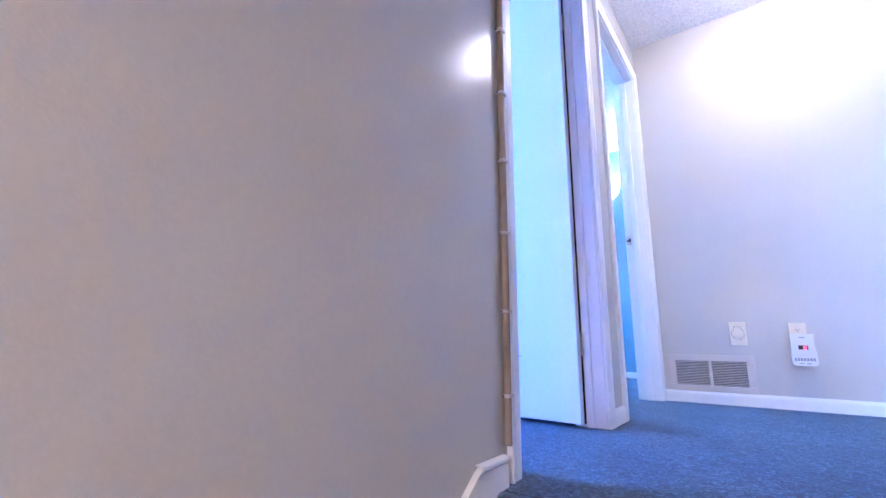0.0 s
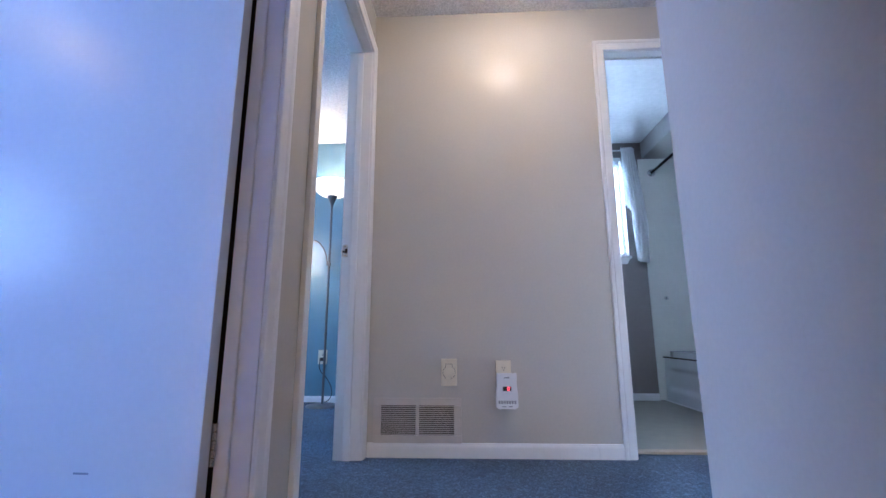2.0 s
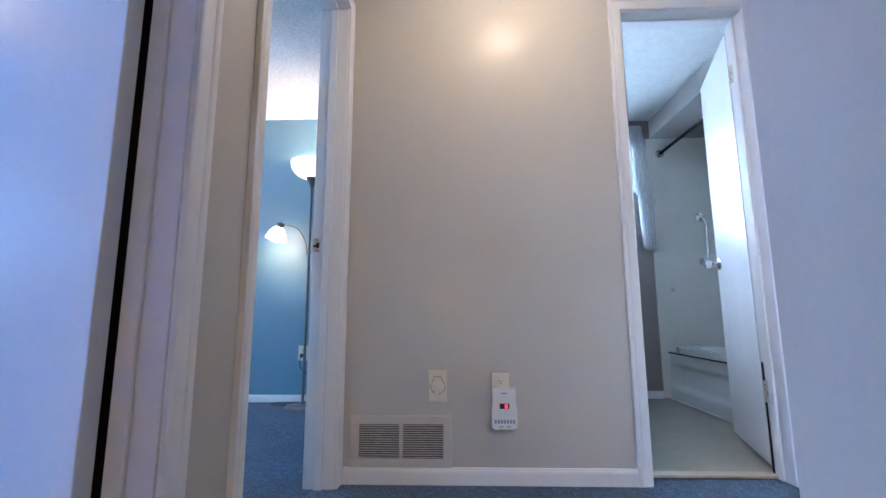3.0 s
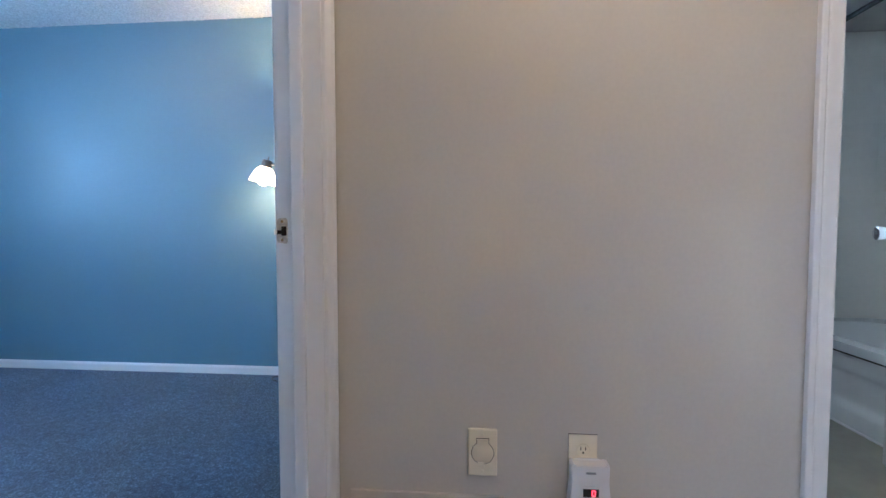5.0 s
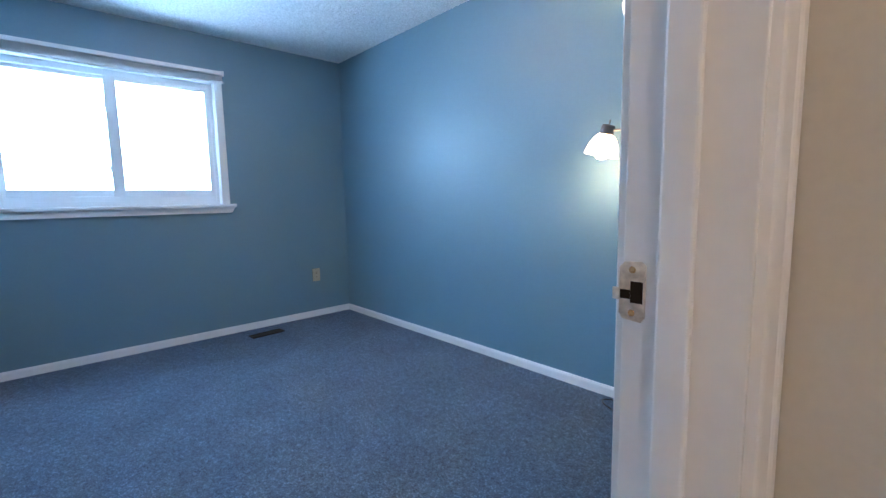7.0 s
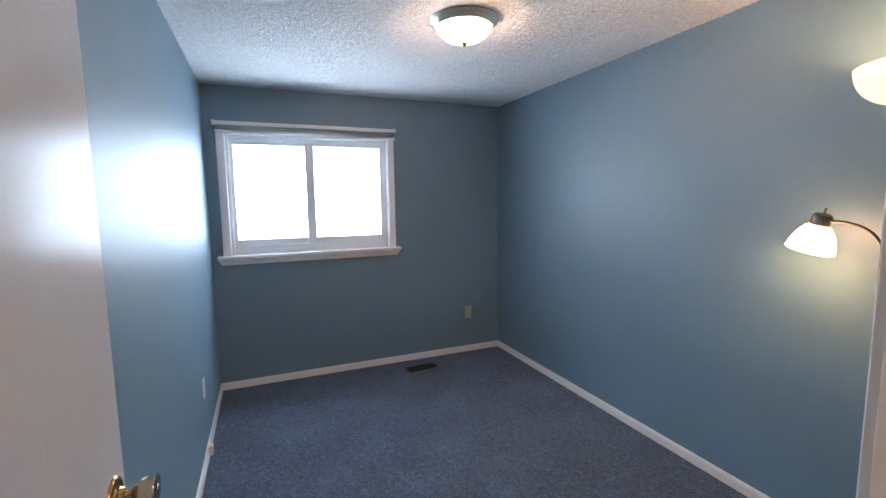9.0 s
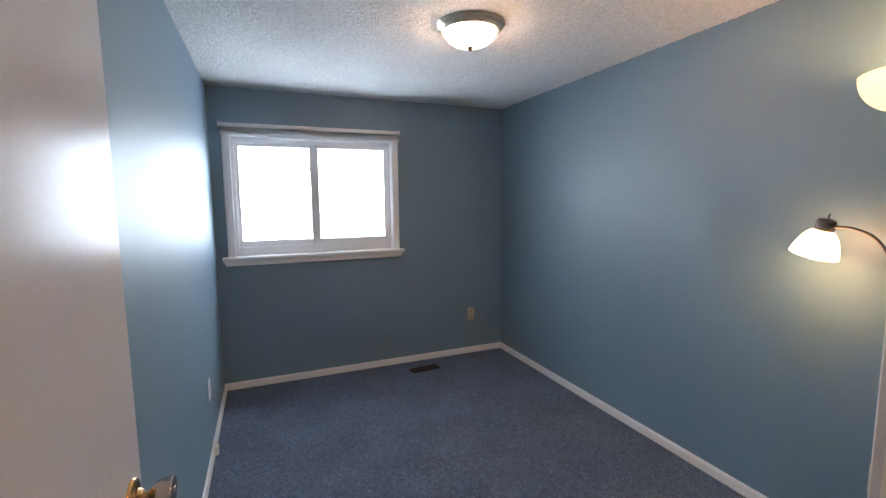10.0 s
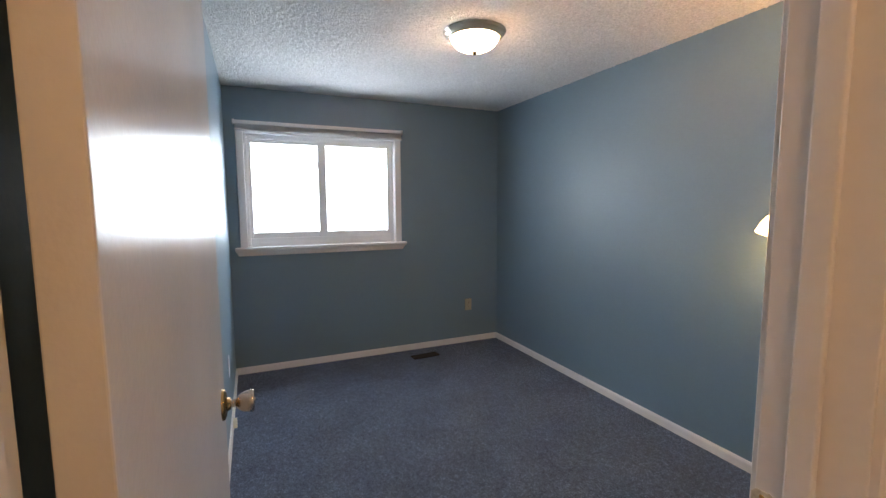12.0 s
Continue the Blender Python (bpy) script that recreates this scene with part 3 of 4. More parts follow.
# ---------- windows ----------
def slider_window(name, y0, y1, z0, z1, label):
    """A two-sash vinyl slider in the outer wall, seen from the +x side."""
    w = thing(name, pose(XW, 0, 0), label, "window", kind="structure")
    # return lining of the opening
    part("lining", cuboid(-.149, y0, z0, -.001, y0 + .006, z1), VINYL, w)
    part("lining", cuboid(-.149, y1 - .006, z0, -.001, y1, z1), VINYL, w)
    part("lining", cuboid(-.149, y0, z1 - .006, -.001, y1, z1), VINYL, w)
    # inside casing, flat with an eased edge
    c = .052
    part("casing", cuboid(.0005, y0 - c, z0, .016, y0 + .004, z1 + c, .003), TRIM, w)
    part("casing", cuboid(.0005, y1 - .004, z0, .016, y1 + c, z1 + c, .003), TRIM, w)
    part("casing", cuboid(.0005, y0 + .0045, z1 - .004, .015, y1 - .0045, z1 + c, .003), TRIM, w)
    sill = part("window_sill", cuboid(-.148, y0 - .091, z0 - .022, .05, y1 + .091, z0 + .003, .004), TRIM, w)
    part("apron", prism([(y0 - .092, z0 - .0225), (y1 + .086, z0 - .0225), (y1 + .060, z0 - .066), (y0 - .066, z0 - .066)], "x", .0005, .022), TRIM, sill)
    # outer frame of the slider
    f = part("window_frame", cuboid(-.10, y0 + .006, z0 + .003, -.045, y0 + .030, z1 - .006, .003), VINYL, w)
    part("frame_side", cuboid(-.10, y1 - .030, z0 + .003, -.045, y1 - .006, z1 - .006, .003), VINYL, f)
    part("frame_head", cuboid(-.10, y0 + .0305, z1 - .047, -.0455, y1 - .0305, z1 - .006, .003), VINYL, f)
    part("frame_track", cuboid(-.10, y0 + .0305, z0 + .003, -.0455, y1 - .0305, z0 + .070, .003), VINYL, f)
    part("track_bead", cuboid(-.0455, y0 + .031, z0 + .030, -.041, y1 - .031, z0 + .036, .001), VINYL, f)
    mid = (y0 + y1) / 2
    for front, a, b2, x0, x1, st0, st1 in ((False, y0 + .0245, mid + .012, -.092, -.070, .028, .03), (True, mid - .047, y1 - .0245, -.066, -.048, .064, .036)):
        low = .066
        s = part("sash", cuboid(x0, a, z0 + low, x1, a + st0, z1 - .041, .002), VINYL, w)
        part("stile", cuboid(x0, b2 - st1, z0 + low, x1, b2, z1 - .041, .002), VINYL, s)
        part("rail", cuboid(x0, a + st0 + .0003, z0 + low, x1, b2 - st1 - .0003, z0 + low + .050, .002), VINYL, s)
        part("rail", cuboid(x0, a + st0 + .0003, z1 - .041 - .032, x1, b2 - st1 - .0003, z1 - .041, .002), VINYL, s)
        part("gasket", cuboid(x1 - .004, a + st0, z0 + low + .050, x1 - .002, a + st0 + .003, z1 - .073), DUCT, s)
        xm = (x0 + x1) / 2
        g = part("pane", cuboid(xm - .002, a + st0 - .004, z0 + low + .046, xm + .002, b2 - st1 + .004, z1 - .041 - .030), GLASS, s)
        g.visible_shadow = False
        if front:
            for zz in (z0 + .26, z1 - .24):
                part("latch", cuboid(x1 - .016, a - .008, zz - .020, x1 - .002, a + .002, zz + .020, .003), GREYPRINT, s)
    return w


slider_window("window_1", WY0, WY1, WZ0, WZ1, "white vinyl sliding window with two bright panes")
slider_window("window_2", RY0, RY1, .85, 2.0, "white vinyl sliding window of the side room")

for nm, mat, y0, y1, z0, z1 in (("backdrop_bedroom", SKYGLOW_BED, WY0 - 1.3, WY1 + 1.3, WZ0 - .9, WZ1 + 1.0), ("backdrop_room", SKYGLOW_ROOM, RY0 - .2, RY1 + .2, .65, 2.25)):
    tagged(part(nm, cuboid(XW - .46, y0, z0, XW - .45, y1, z1), mat), "plain bright sheet standing for overcast daylight outside the opening", "backdrop", kind="structure")
# glow and frame added to brighten the hall, standing for a lit doorway
tagged(part("backdrop_fill", cuboid(HX0 - .2, -1.46, HZ0 - .2, HX1 + .2, -1.45, HZ1 + .2), FILLGLOW_HALL), "plain bright sheet standing for overcast daylight outside the opening", "backdrop", kind="structure")
hall_opening = thing("fill_opening", pose(0, -1.25, 0), "unseen white framed low opening added to light the hall", "window", kind="structure")
for x0, z0, x1, z1 in ((HX0, HZ0, HX0 + .025, HZ1), (HX1 - .025, HZ0, HX1, HZ1), (HX0 + .0255, HZ0, HX1 - .0255, HZ0 + .025), (HX0 + .0255, HZ1 - .025, HX1 - .0255, HZ1)):
    part("window_frame", cuboid(x0, -.03, z0, x1, .02, z1, .003), VINYL, hall_opening)
g = part("pane", cuboid(HX0 + .023, -.007, HZ0 + .023, HX1 - .023, -.003, HZ1 - .023), GLASS, hall_opening)
g.visible_shadow = False
tagged(part("backdrop_bathroom", cuboid(BWX0 - .2, YB + .40, BWZ0 - .2, BWX1 + .2, YB + .41, BWZ1 + .2), SKYGLOW_BATH), "plain bright sheet standing for overcast daylight outside the opening", "backdrop", kind="structure")

# raised mini blind over the bedroom window
blind = thing("window_blind", pose(XW, 0, 0), "white mini blind raised to a sagging stack above the window", "blind")
part("headrail", cuboid(.0175, -.792, 2.024, .045, .582, 2.052, .002), VINYL, blind)
for y in (-.794, .574):
    part("bracket", cuboid(.0172, y - .003, 2.018, .049, y + .014, 2.057, .002), VINYL, blind)


def sag(y, left, mid, right):
    t = (y + .78) / 1.355
    return left + (right - left) * t - 4 * mid * t * (1 - t)


for k in range(6):
    b = bmesh.new()
    rows = []
    for i in range(19):
        y = -.78 + 1.355 * i / 18
        z = sag(y, 1.990 + .0058 * k, .026 - .0045 * k, 1.982 + .0058 * k) + .0012 * math.sin(3 * i + k)
        rows.append([b.verts.new((.018 + .0125 * j + (.001 if k % 2 else 0), y, z + .0042 * (j - 1) + .0012 * (1 - (j - 1) ** 2))) for j in range(3)])
        rows[-1] += [b.verts.new((v.co.x, y, v.co.z - .0007)) for v in reversed(rows[-1])]
    for r, s in zip(rows, rows[1:]):
        for j in range(6):
            b.faces.new((r[j], r[(j + 1) % 6], s[(j + 1) % 6], s[j]))
    b.faces.new(rows[0])
    b.faces.new(rows[-1])
    part("slat", b, VINYL, blind, smooth=True)
part("bottom_rail", tube([(.031, y, sag(y, 1.982, .025, 1.974)) for y in (-.785, -.4, 0, .3, .582)], .0085, 8), VINYL, blind, smooth=True)
for y in (-.62, -.2, .42):
    part("ladder_cord", tube([(.046, y, 2.03), (.047, y, 1.985), (.043, y + .004, 1.945)], .0012, 6), VINYL, blind)
cord = part("pull_cord", tube([(.047, .520, 2.03), (.050, .524, 1.97), (.049, .528, 1.93)], .0022, 6), VINYL, blind)
part("tassel", lathe([(0, .02), (.004, .018), (.007, 0), (.006, -.004), (0, -.004)], Matrix.Translation((.049, .528, 1.912)), 12), VINYL, cord, smooth=True)


# ---------- electrical plates ----------
def receptacle_plate(name, m, label, w=.072, h=.117, holes=True, mat=IVORY):
    """A duplex outlet plate. Local x across, z up, facing local -y."""
    t = thing(name, m, label, "outlet")
    part("plate", cuboid(-w / 2, -.0065, -h / 2, w / 2, -.0012, h / 2, .0022), mat, t)
    # thin dark sheet that paints a shadow line round the plate
    part("plate_shadow_line", cuboid(-w / 2 - .0006, -.0014, -h / 2 - .0006, w / 2 + .0006, -.0002, h / 2 + .0006), DUCT, t)
    if holes:
        for z in (-.0195, .0195):
            f = part("receptacle", lathe([(0, .0022), (.0155, .0022), (.0168, .001), (.017, 0)], Matrix.Translation((0, -.0055, z)) @ Matrix.Rotation(radians(90), 4, "X"), 24), mat, t, smooth=True)
            for x in (-.006, .006):
                part("slot", cuboid(x - .0011, -.0084, z, x + .0011, -.0075, z + .008), DARK, f)
            part("ground_hole", lathe([(0, .0085), (.0026, .0085), (.0026, .007)], Matrix.Translation((0, 0, z - .006)) @ Matrix.Rotation(radians(90), 4, "X"), 10), DARK, f)
        part("screw", lathe([(0, .0014), (.0024, .001), (.003, 0)], Matrix.Translation((0, -.006, 0)) @ Matrix.Rotation(radians(90), 4, "X"), 10), mat, t)
    return t


receptacle_plate("outlet", pose(.655, 0, .375), "ivory duplex outlet half hidden by a plugged-in alarm")
receptacle_plate("outlet", pose(XW, 1.275, .385, 0, 0, 90), "beige duplex outlet on the blue window wall", w=.072, mat=BEIGEPLATE)
receptacle_plate("outlet", pose(-2.67, YL, .400, 0, 0, 180), "white blank outlet plate on the blue wall", holes=False, mat=WHITEPLASTIC)
bed_outlet = receptacle_plate("outlet", pose(-.729, YR, .372), "ivory duplex outlet with a black lamp plug in it", w=.078)

jack = thing("phone_jack", pose(-2.62, YL + .013, .052, 0, 0, 180), "small ivory surface phone jack on the baseboard", "phone jack")
part("box", cuboid(-.022, -.022, -.026, .022, 0, .026, .004), IVORY, jack)
part("socket", cuboid(-.008, -.0248, -.012, .008, -.0235, .004), DARK, jack)

# central vacuum inlet
vac = thing("vacuum_inlet", pose(.399, 0, .378), "ivory wall vacuum inlet with a round hinged flap", "vacuum inlet")
part("plate", cuboid(-.038, -.009, -.0625, .038, 0, .0625, .003), IVORY, vac)
part("shadow_gap", lathe([(0, .0005), (.0298, .0005), (.0298, 0)], Matrix.Translation((0, -.0090, -.001)) @ Matrix.Rotation(radians(90), 4, "X"), 36), DARK, vac)
part("hinge_gap", cuboid(-.0165, -.0095, .022, .0165, -.0088, .0385), DARK, vac)
flap = part("flap", lathe([(0, .0022), (.0268, .0022), (.0282, .0014), (.0284, .0004)], Matrix.Translation((0, -.0092, -.001)) @ Matrix.Rotation(radians(90), 4, "X"), 36), IVORY, vac, smooth=True)
part("hinge_tab", cuboid(-.015, -.0116, .020, .015, -.0093, .037, .0008), IVORY, flap)
part("finger_tab", cuboid(-.013, -.0122, -.036, .004, -.0085, -.024, .001), IVORY, flap)
for z in (-.049, .049):
    part("screw", lathe([(0, .0014), (.003, .001), (.0036, 0)], Matrix.Translation((0, -.009, z)) @ Matrix.Rotation(radians(90), 4, "X"), 12), IVORY, vac)

# carbon monoxide alarm plugged into the hall outlet
alarm = thing("gas_alarm", pose(.665, -.008, .295), "white plug-in gas alarm with a lit red digit", "alarm")
body = [(-.050, -.068), (-.047, -.073), (-.030, -.073), (-.024, -.075), (.024, -.075), (.030, -.073), (.047, -.073), (.050, -.068), (.0505, -.020), (.045, .030), (.047, .079), (.044, .082), (.034, .081), (.026, .076), (-.026, .076), (-.034, .081), (-.044, .082), (-.047, .079), (-.045, .030), (-.0505, -.020)]
b = prism(body, "y", -.040, 0)
bmesh.ops.bevel(b, geom=[e for e in b.edges], offset=.004, segments=2, affect="EDGES")
part("body", b, WHITEPLASTIC, alarm, smooth=True)
screen_frame = part("display_frame", cuboid(-.024, -.0425, -.027, .024, -.0395, .030, .002), WHITEPLASTIC, alarm)
part("display", cuboid(-.019, -.0435, .004, .019, -.0424, .024), BLACK, screen_frame)
for x, z, w, h in ((.0065, .0205, .007, .0018), (.0065, .0075, .007, .0018), (.0028, .014, .0018, .013), (.0102, .014, .0018, .013)):
    part("digit_segment", cuboid(x - w / 2, -.0441, z - h / 2, x + w / 2, -.0434, z + h / 2), REDLED, screen_frame, "lit red segment")
for x in (-.010, .010):
    part("button", cuboid(x - .0075, -.0448, -.021, x + .0075, -.0424, -.004, .0015), WHITEPLASTIC, screen_frame)
part("name_bar", cuboid(-.012, -.0408, .060, .012, -.0398, .065), GREYPRINT, alarm, "small grey printing")
for k in range(7):
    x = -.036 + .012 * k
    part("vent_slot", cuboid(x - .0042, -.0408, -.052, x + .0042, -.0396, -.038), GREYPRINT, alarm)
for x in (-.014, .014):
    part("print_bar", cuboid(x - .009, -.0408, -.066, x + .009, -.0398, -.062), GREYPRINT, alarm)

# return air grille
grille = thing("air_grille", pose(.250, 0, .163), "beige steel return air grille with two banks of louvres", "air grille")
GW, GH = .206, .0985
part("backing", cuboid(-.185, -.0012, -.075, .185, -.0004, .075), DUCT, grille)
for nm, x0, z0, x1, z1 in (("frame_rail", -GW, .0655, GW, GH), ("frame_rail", -GW, -GH, GW, -.0655), ("frame_stile", -GW, -.065, -.1705, .065), ("frame_stile", .1705, -.065, GW, .065), ("mullion", -.0075, -.065, .0075, .065)):
    part(nm, cuboid(x0, -.0085, z0, x1, -.0004, z1, .002), GRILLE, grille)
slat = None
for bank in (-.089, .089):
    for k in range(15):
        z = -.0605 + .1210 * k / 14
        if slat is None:
            slat = part("louvre", prism([(-.0078, .0024), (-.0078, -.0014), (-.0066, -.0018), (-.0036, -.0004), (-.0036, .0014)], "x", -.0815, .0815), GRILLE, grille)
            mesh = slat.data
            slat.location = (bank, 0, z)
        else:
            o = new("louvre", mesh)
            o.parent, o.location = grille, (bank, 0, z)
for x in (-.195, .195):
    part("screw", lathe([(0, .0025), (.0028, .002), (.0042, 0)], Matrix.Translation((x, -.0085, 0)) @ Matrix.Rotation(radians(90), 4, "X"), 12), GRILLE, grille)

# ceiling air register by the bathroom
reg = thing("ceiling_register", pose(1.245, -.145, H), "white ceiling air register with angled vanes", "air register")
part("backing", cuboid(-.17, -.07, -.0035, .17, .07, -.0005), TRIM, reg)
for x0, y0, x1, y1 in ((-.185, .058, .185, .085), (-.185, -.085, .185, -.058), (-.185, -.0575, -.158, .0575), (.158, -.0575, .185, .0575)):
    part("frame", cuboid(x0, y0, -.009, x1, y1, -.0004, .002), VINYL, reg)
for k in range(7):
    y = -.048 + .016 * k
    part("vane", prism([(y - .0075, -.011), (y - .0065, -.0118), (y + .0060, -.0048), (y + .0050, -.004)], "x", -.158, .158), VINYL, reg)

# floor register in the bedroom carpet
freg = thing("floor_register", pose(-3.38, .717, .001, 0, 0, 4), "dark brown metal floor register set in the carpet", "floor register")
part("backing", cuboid(-.036, -.112, 0, .036, .112, .002), DARK, freg)
for x0, y0, x1, y1 in ((-.048, -.128, -.036, .128), (.036, -.128, .048, .128), (-.0355, -.128, .0355, -.113), (-.0355, .113, .0355, .128)):
    part("frame", cuboid(x0, y0, 0, x1, y1, .008, .002), BRONZE, freg)
for k in range(14):
    y = -.104 + .208 * k / 13
    part("bar", cuboid(-.036, y - .004, .0015, .036, y + .004, .0065), BRONZE, freg)

# tan cable cover clipped beside the side room casing
cover = thing("cable_cover", pose(.0095, -1.930, 0), "tan vertical cable cover held by small white clips", "cable cover")
part("cover", tube([(0, 0, .085), (.0004, .001, .5), (-.0003, -.001, 1.0), (.0004, 0, 1.5), (0, 0, H - .002)], .0095, 12), TAN, cover, smooth=True)
for k in range(11):
    z = .196 + .1995 * k
    clip = part("clip", cuboid(-.0085, -.016, z - .004, .0125, .0125, z + .004, .003), GRILLE, cover)
    part("nail", lathe([(0, .004), (.002, .0035), (.003, 0)], Matrix.Translation((-.002, -.0165, z)) @ Matrix.Rotation(radians(90), 4, "X"), 8), NICKEL, clip)


# ---------- ceiling dome lamps ----------
def dome_lamp(x, y, glass, label):
    t = thing("ceiling_lamp", pose(x, y, H), label, "ceiling lamp", "flush ceiling lamps")
    part("rim", lathe([(.05, -.0005), (.164, -.0005), (.169, -.004), (.169, -.009), (.163, -.014), (.161, -.019), (.155, -.022), (.152, -.028), (.146, -.031), (.143, -.037), (.136, -.040), (.130, -.038), (.127, -.030), (.124, -.015)], n=48), BRASSY, t, smooth=True)
    part("glass_dome", lathe([(.1265 * math.cos(a), -.036 - .070 * math.sin(a)) for a in [radians(6 * k) for k in range(15)]] + [(0, -.106)], n=40), glass, t, smooth=True)
    part("finial", lathe([(0, -.124), (.007, -.123), (.012, -.118), (.011, -.113), (.015, -.110), (.016, -.104), (0, -.103)], n=16), FINIAL, t, smooth=True)
    return t


FINIAL = material("dark finial", (0.012, 0.009, 0.007), rough=0.7, spec=0.1)
BRASSY = material("polished antique nickel", (0.74, 0.68, 0.56), rough=0.2, metal=0.55, grain=0.03)
dome_lamp(-1.942, .461, DOMEGLASS_BED, "flush dome lamp with a polished rim, lit")
dome_lamp(.75, -.55, DOMEGLASS_HALL, "flush dome lamp over the hall, lit")
dome_lamp(-1.99, -2.29, DOMEGLASS_ROOM, "flush dome lamp in the side room, lit")
# unseen fill lamp, added to brighten the stair walls
low = dome_lamp(.47, -4.62, FILLGLASS_STAIR, "unseen dome lamp added as fill over the lower landing, lit")
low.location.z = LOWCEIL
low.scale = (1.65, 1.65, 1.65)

# ---------- floor lamp with reading arm ----------
LX, LY = -.655, 1.42
lamp = thing("floor_lamp", pose(LX, LY, .001), "gunmetal floor lamp with lit bowl and reading arm", "floor lamp")
part("base", lathe([(0, .022), (.02, .022), (.03, .024), (.10, .017), (.122, .012), (.127, .006), (.127, 0), (0, 0)], n=40), GUNMETAL, lamp, smooth=True)
part("pole", lathe([(.0095, .02), (.0095, 1.66), (0, 1.66)], n=16), GUNMETAL, lamp, smooth=True)
for z in (.56, 1.10):
    part("pole_joint", lathe([(.0096, z - .01), (.0112, z - .008), (.0112, z + .008), (.0096, z + .01)], n=16), GUNMETAL, lamp, smooth=True)
part("socket_cone", lathe([(.010, 1.645), (.014, 1.660), (.027, 1.695), (.041, 1.726), (.045, 1.733), (0, 1.733)], n=28), GUNMETAL, lamp, smooth=True)
bowl = [(.040, 1.733)] + [(.044 + .121 * math.sin(radians(a)) ** .9, 1.853 - .120 * math.cos(radians(a))) for a in range(10, 91, 8)] + [(.165, 1.853), (.161, 1.853)]
part("bowl", lathe(bowl + [(r - .004, z + .003) for r, z in reversed(bowl[:-2])], n=40), BOWLGLASS, lamp, "lit white glass bowl", smooth=True)
part("arm", tube([(-.012, 0, 1.145), (-.020, -.002, 1.17), (-.035, -.004, 1.235), (-.085, -.006, 1.315), (-.15, -.006, 1.346), (-.215, -.004, 1.350)], .0055, 10), GUNMETAL, lamp, smooth=True)
part("arm_collar", cuboid(-.020, -.013, 1.125, .012, .013, 1.150, .004), GUNMETAL, lamp)
tilt = Matrix.Translation((-.236, -.002, 1.349)) @ Matrix.Rotation(radians(15), 4, "Y")
cap = part("shade_cap", lathe([(0, .030), (.022, .029), (.029, .024), (.031, .014), (.031, -.012), (.028, -.016)], tilt, 24), GUNMETAL, lamp, smooth=True)
part("switch", lathe([(.004, .028), (.0035, .042), (.0045, .050), (0, .052)], tilt, 10), GUNMETAL, cap, smooth=True)
shade = [(.026, -.012), (.042, -.024), (.058, -.046), (.070, -.074), (.078, -.104), (.0805, -.118), (.0775, -.118), (.067, -.074), (.055, -.046), (.039, -.025), (.022, -.012)]
part("shade", lathe([(r * .95, z * .95) for r, z in shade], tilt, 36), SHADEGLASS, lamp, "lit white glass shade", smooth=True)
bulb = part("bulb", lathe([(0, -.012), (.014, -.02), (.016, -.05), (.026, -.08), (.028, -.10), (.020, -.122), (0, -.130)], tilt, 20), BULBGLASS, lamp, smooth=True)
part("bowl_bulb", lathe([(0, 1.822), (.02, 1.820), (.03, 1.808), (.032, 1.795), (.024, 1.770), (.014, 1.75), (.014, 1.731)], n=20), TORCHBULB, lamp, smooth=True)
part("cord", tube([(-.10, .02, .012), (-.17, .03, .006), (-.25, .065, .006), (-.28, .105, .006), (-.25, .135, .006), (-.15, .15, .006), (-.03, .155, .010), (.02, .160, .06), (.012, .170, .13), (-.03, .172, .20), (-.085, .168, .26), (-.092, .158, .315), (-.082, .155, .345)], .0032, 8), BLACK, lamp, "black cord looped on the carpet", smooth=True)
part("plug", cuboid(-.091, .148, .338, -.057, .1765, .366, .005), BLACK, lamp)

# ---------- bathroom ----------
tub = thing("bathtub", pose(2.15, .20, .008), "white enamel alcove bathtub with a recessed apron panel", "bathtub")
TW, TL, TZ = .775, YB - .20 - .004, .405


def ease(v, lo, hi):
    v = max(0.0, min(1.0, (v - lo) / (hi - lo)))
    return v * v * (3 - 2 * v)


b = bmesh.new()
front = []
ys = [TL * k / 40 for k in range(41)]
for i in range(29):
    z = (TZ - .05) * i / 28
    row = []
    for y in ys:
        inset = ease(y, .05, .10) * ease(TL - y, .05, .10) * ease(z, .085, .125) * (1 - ease(z, .245, .275))
        row.append(b.verts.new((.008 + .010 * z / TZ + .022 * inset, y, z)))
    front.append(row)
for p, q in zip(front, front[1:]):
    for k in range(40):
        b.faces.new((p[k], p[k + 1], q[k + 1], q[k]))
back = [[b.verts.new((.045, y, z)) for y in (0, TL)] for z in (0, TZ - .05)]
b.faces.new((back[0][0], back[0][1], back[1][1], back[1][0]))
part("apron", b, TUB, tub, smooth=True)
part("caulk_line", cuboid(-.004, 0, .0005, .0085, TL, .008, .002), TRIM, tub)
b = bmesh.new()
n, outer, inner, low = 40, [], [], []
for k in range(n):
    a = 2 * math.pi * k / n
    c, s = math.cos(a), math.sin(a)
    e = (abs(c) ** 6 + abs(s) ** 6) ** (-1 / 6)
    outer.append(b.verts.new((TW / 2 - .004 + (TW / 2 + .004) * c * e, TL / 2 + TL / 2 * s * e, TZ)))
    e2 = (abs(c) ** 3.5 + abs(s) ** 3.5) ** (-1 / 3.5)
    inner.append(b.verts.new((TW / 2 + .005 + (TW / 2 - .085) * c * e2, TL / 2 + (TL / 2 - .09) * s * e2, TZ - .006)))
    low.append(b.verts.new((TW / 2 + .005 + (TW / 2 - .14) * c * e2, TL / 2 + (TL / 2 - .18) * s * e2, .09)))
skirt = [b.verts.new((v.co.x, v.co.y, TZ - .044)) for v in outer]
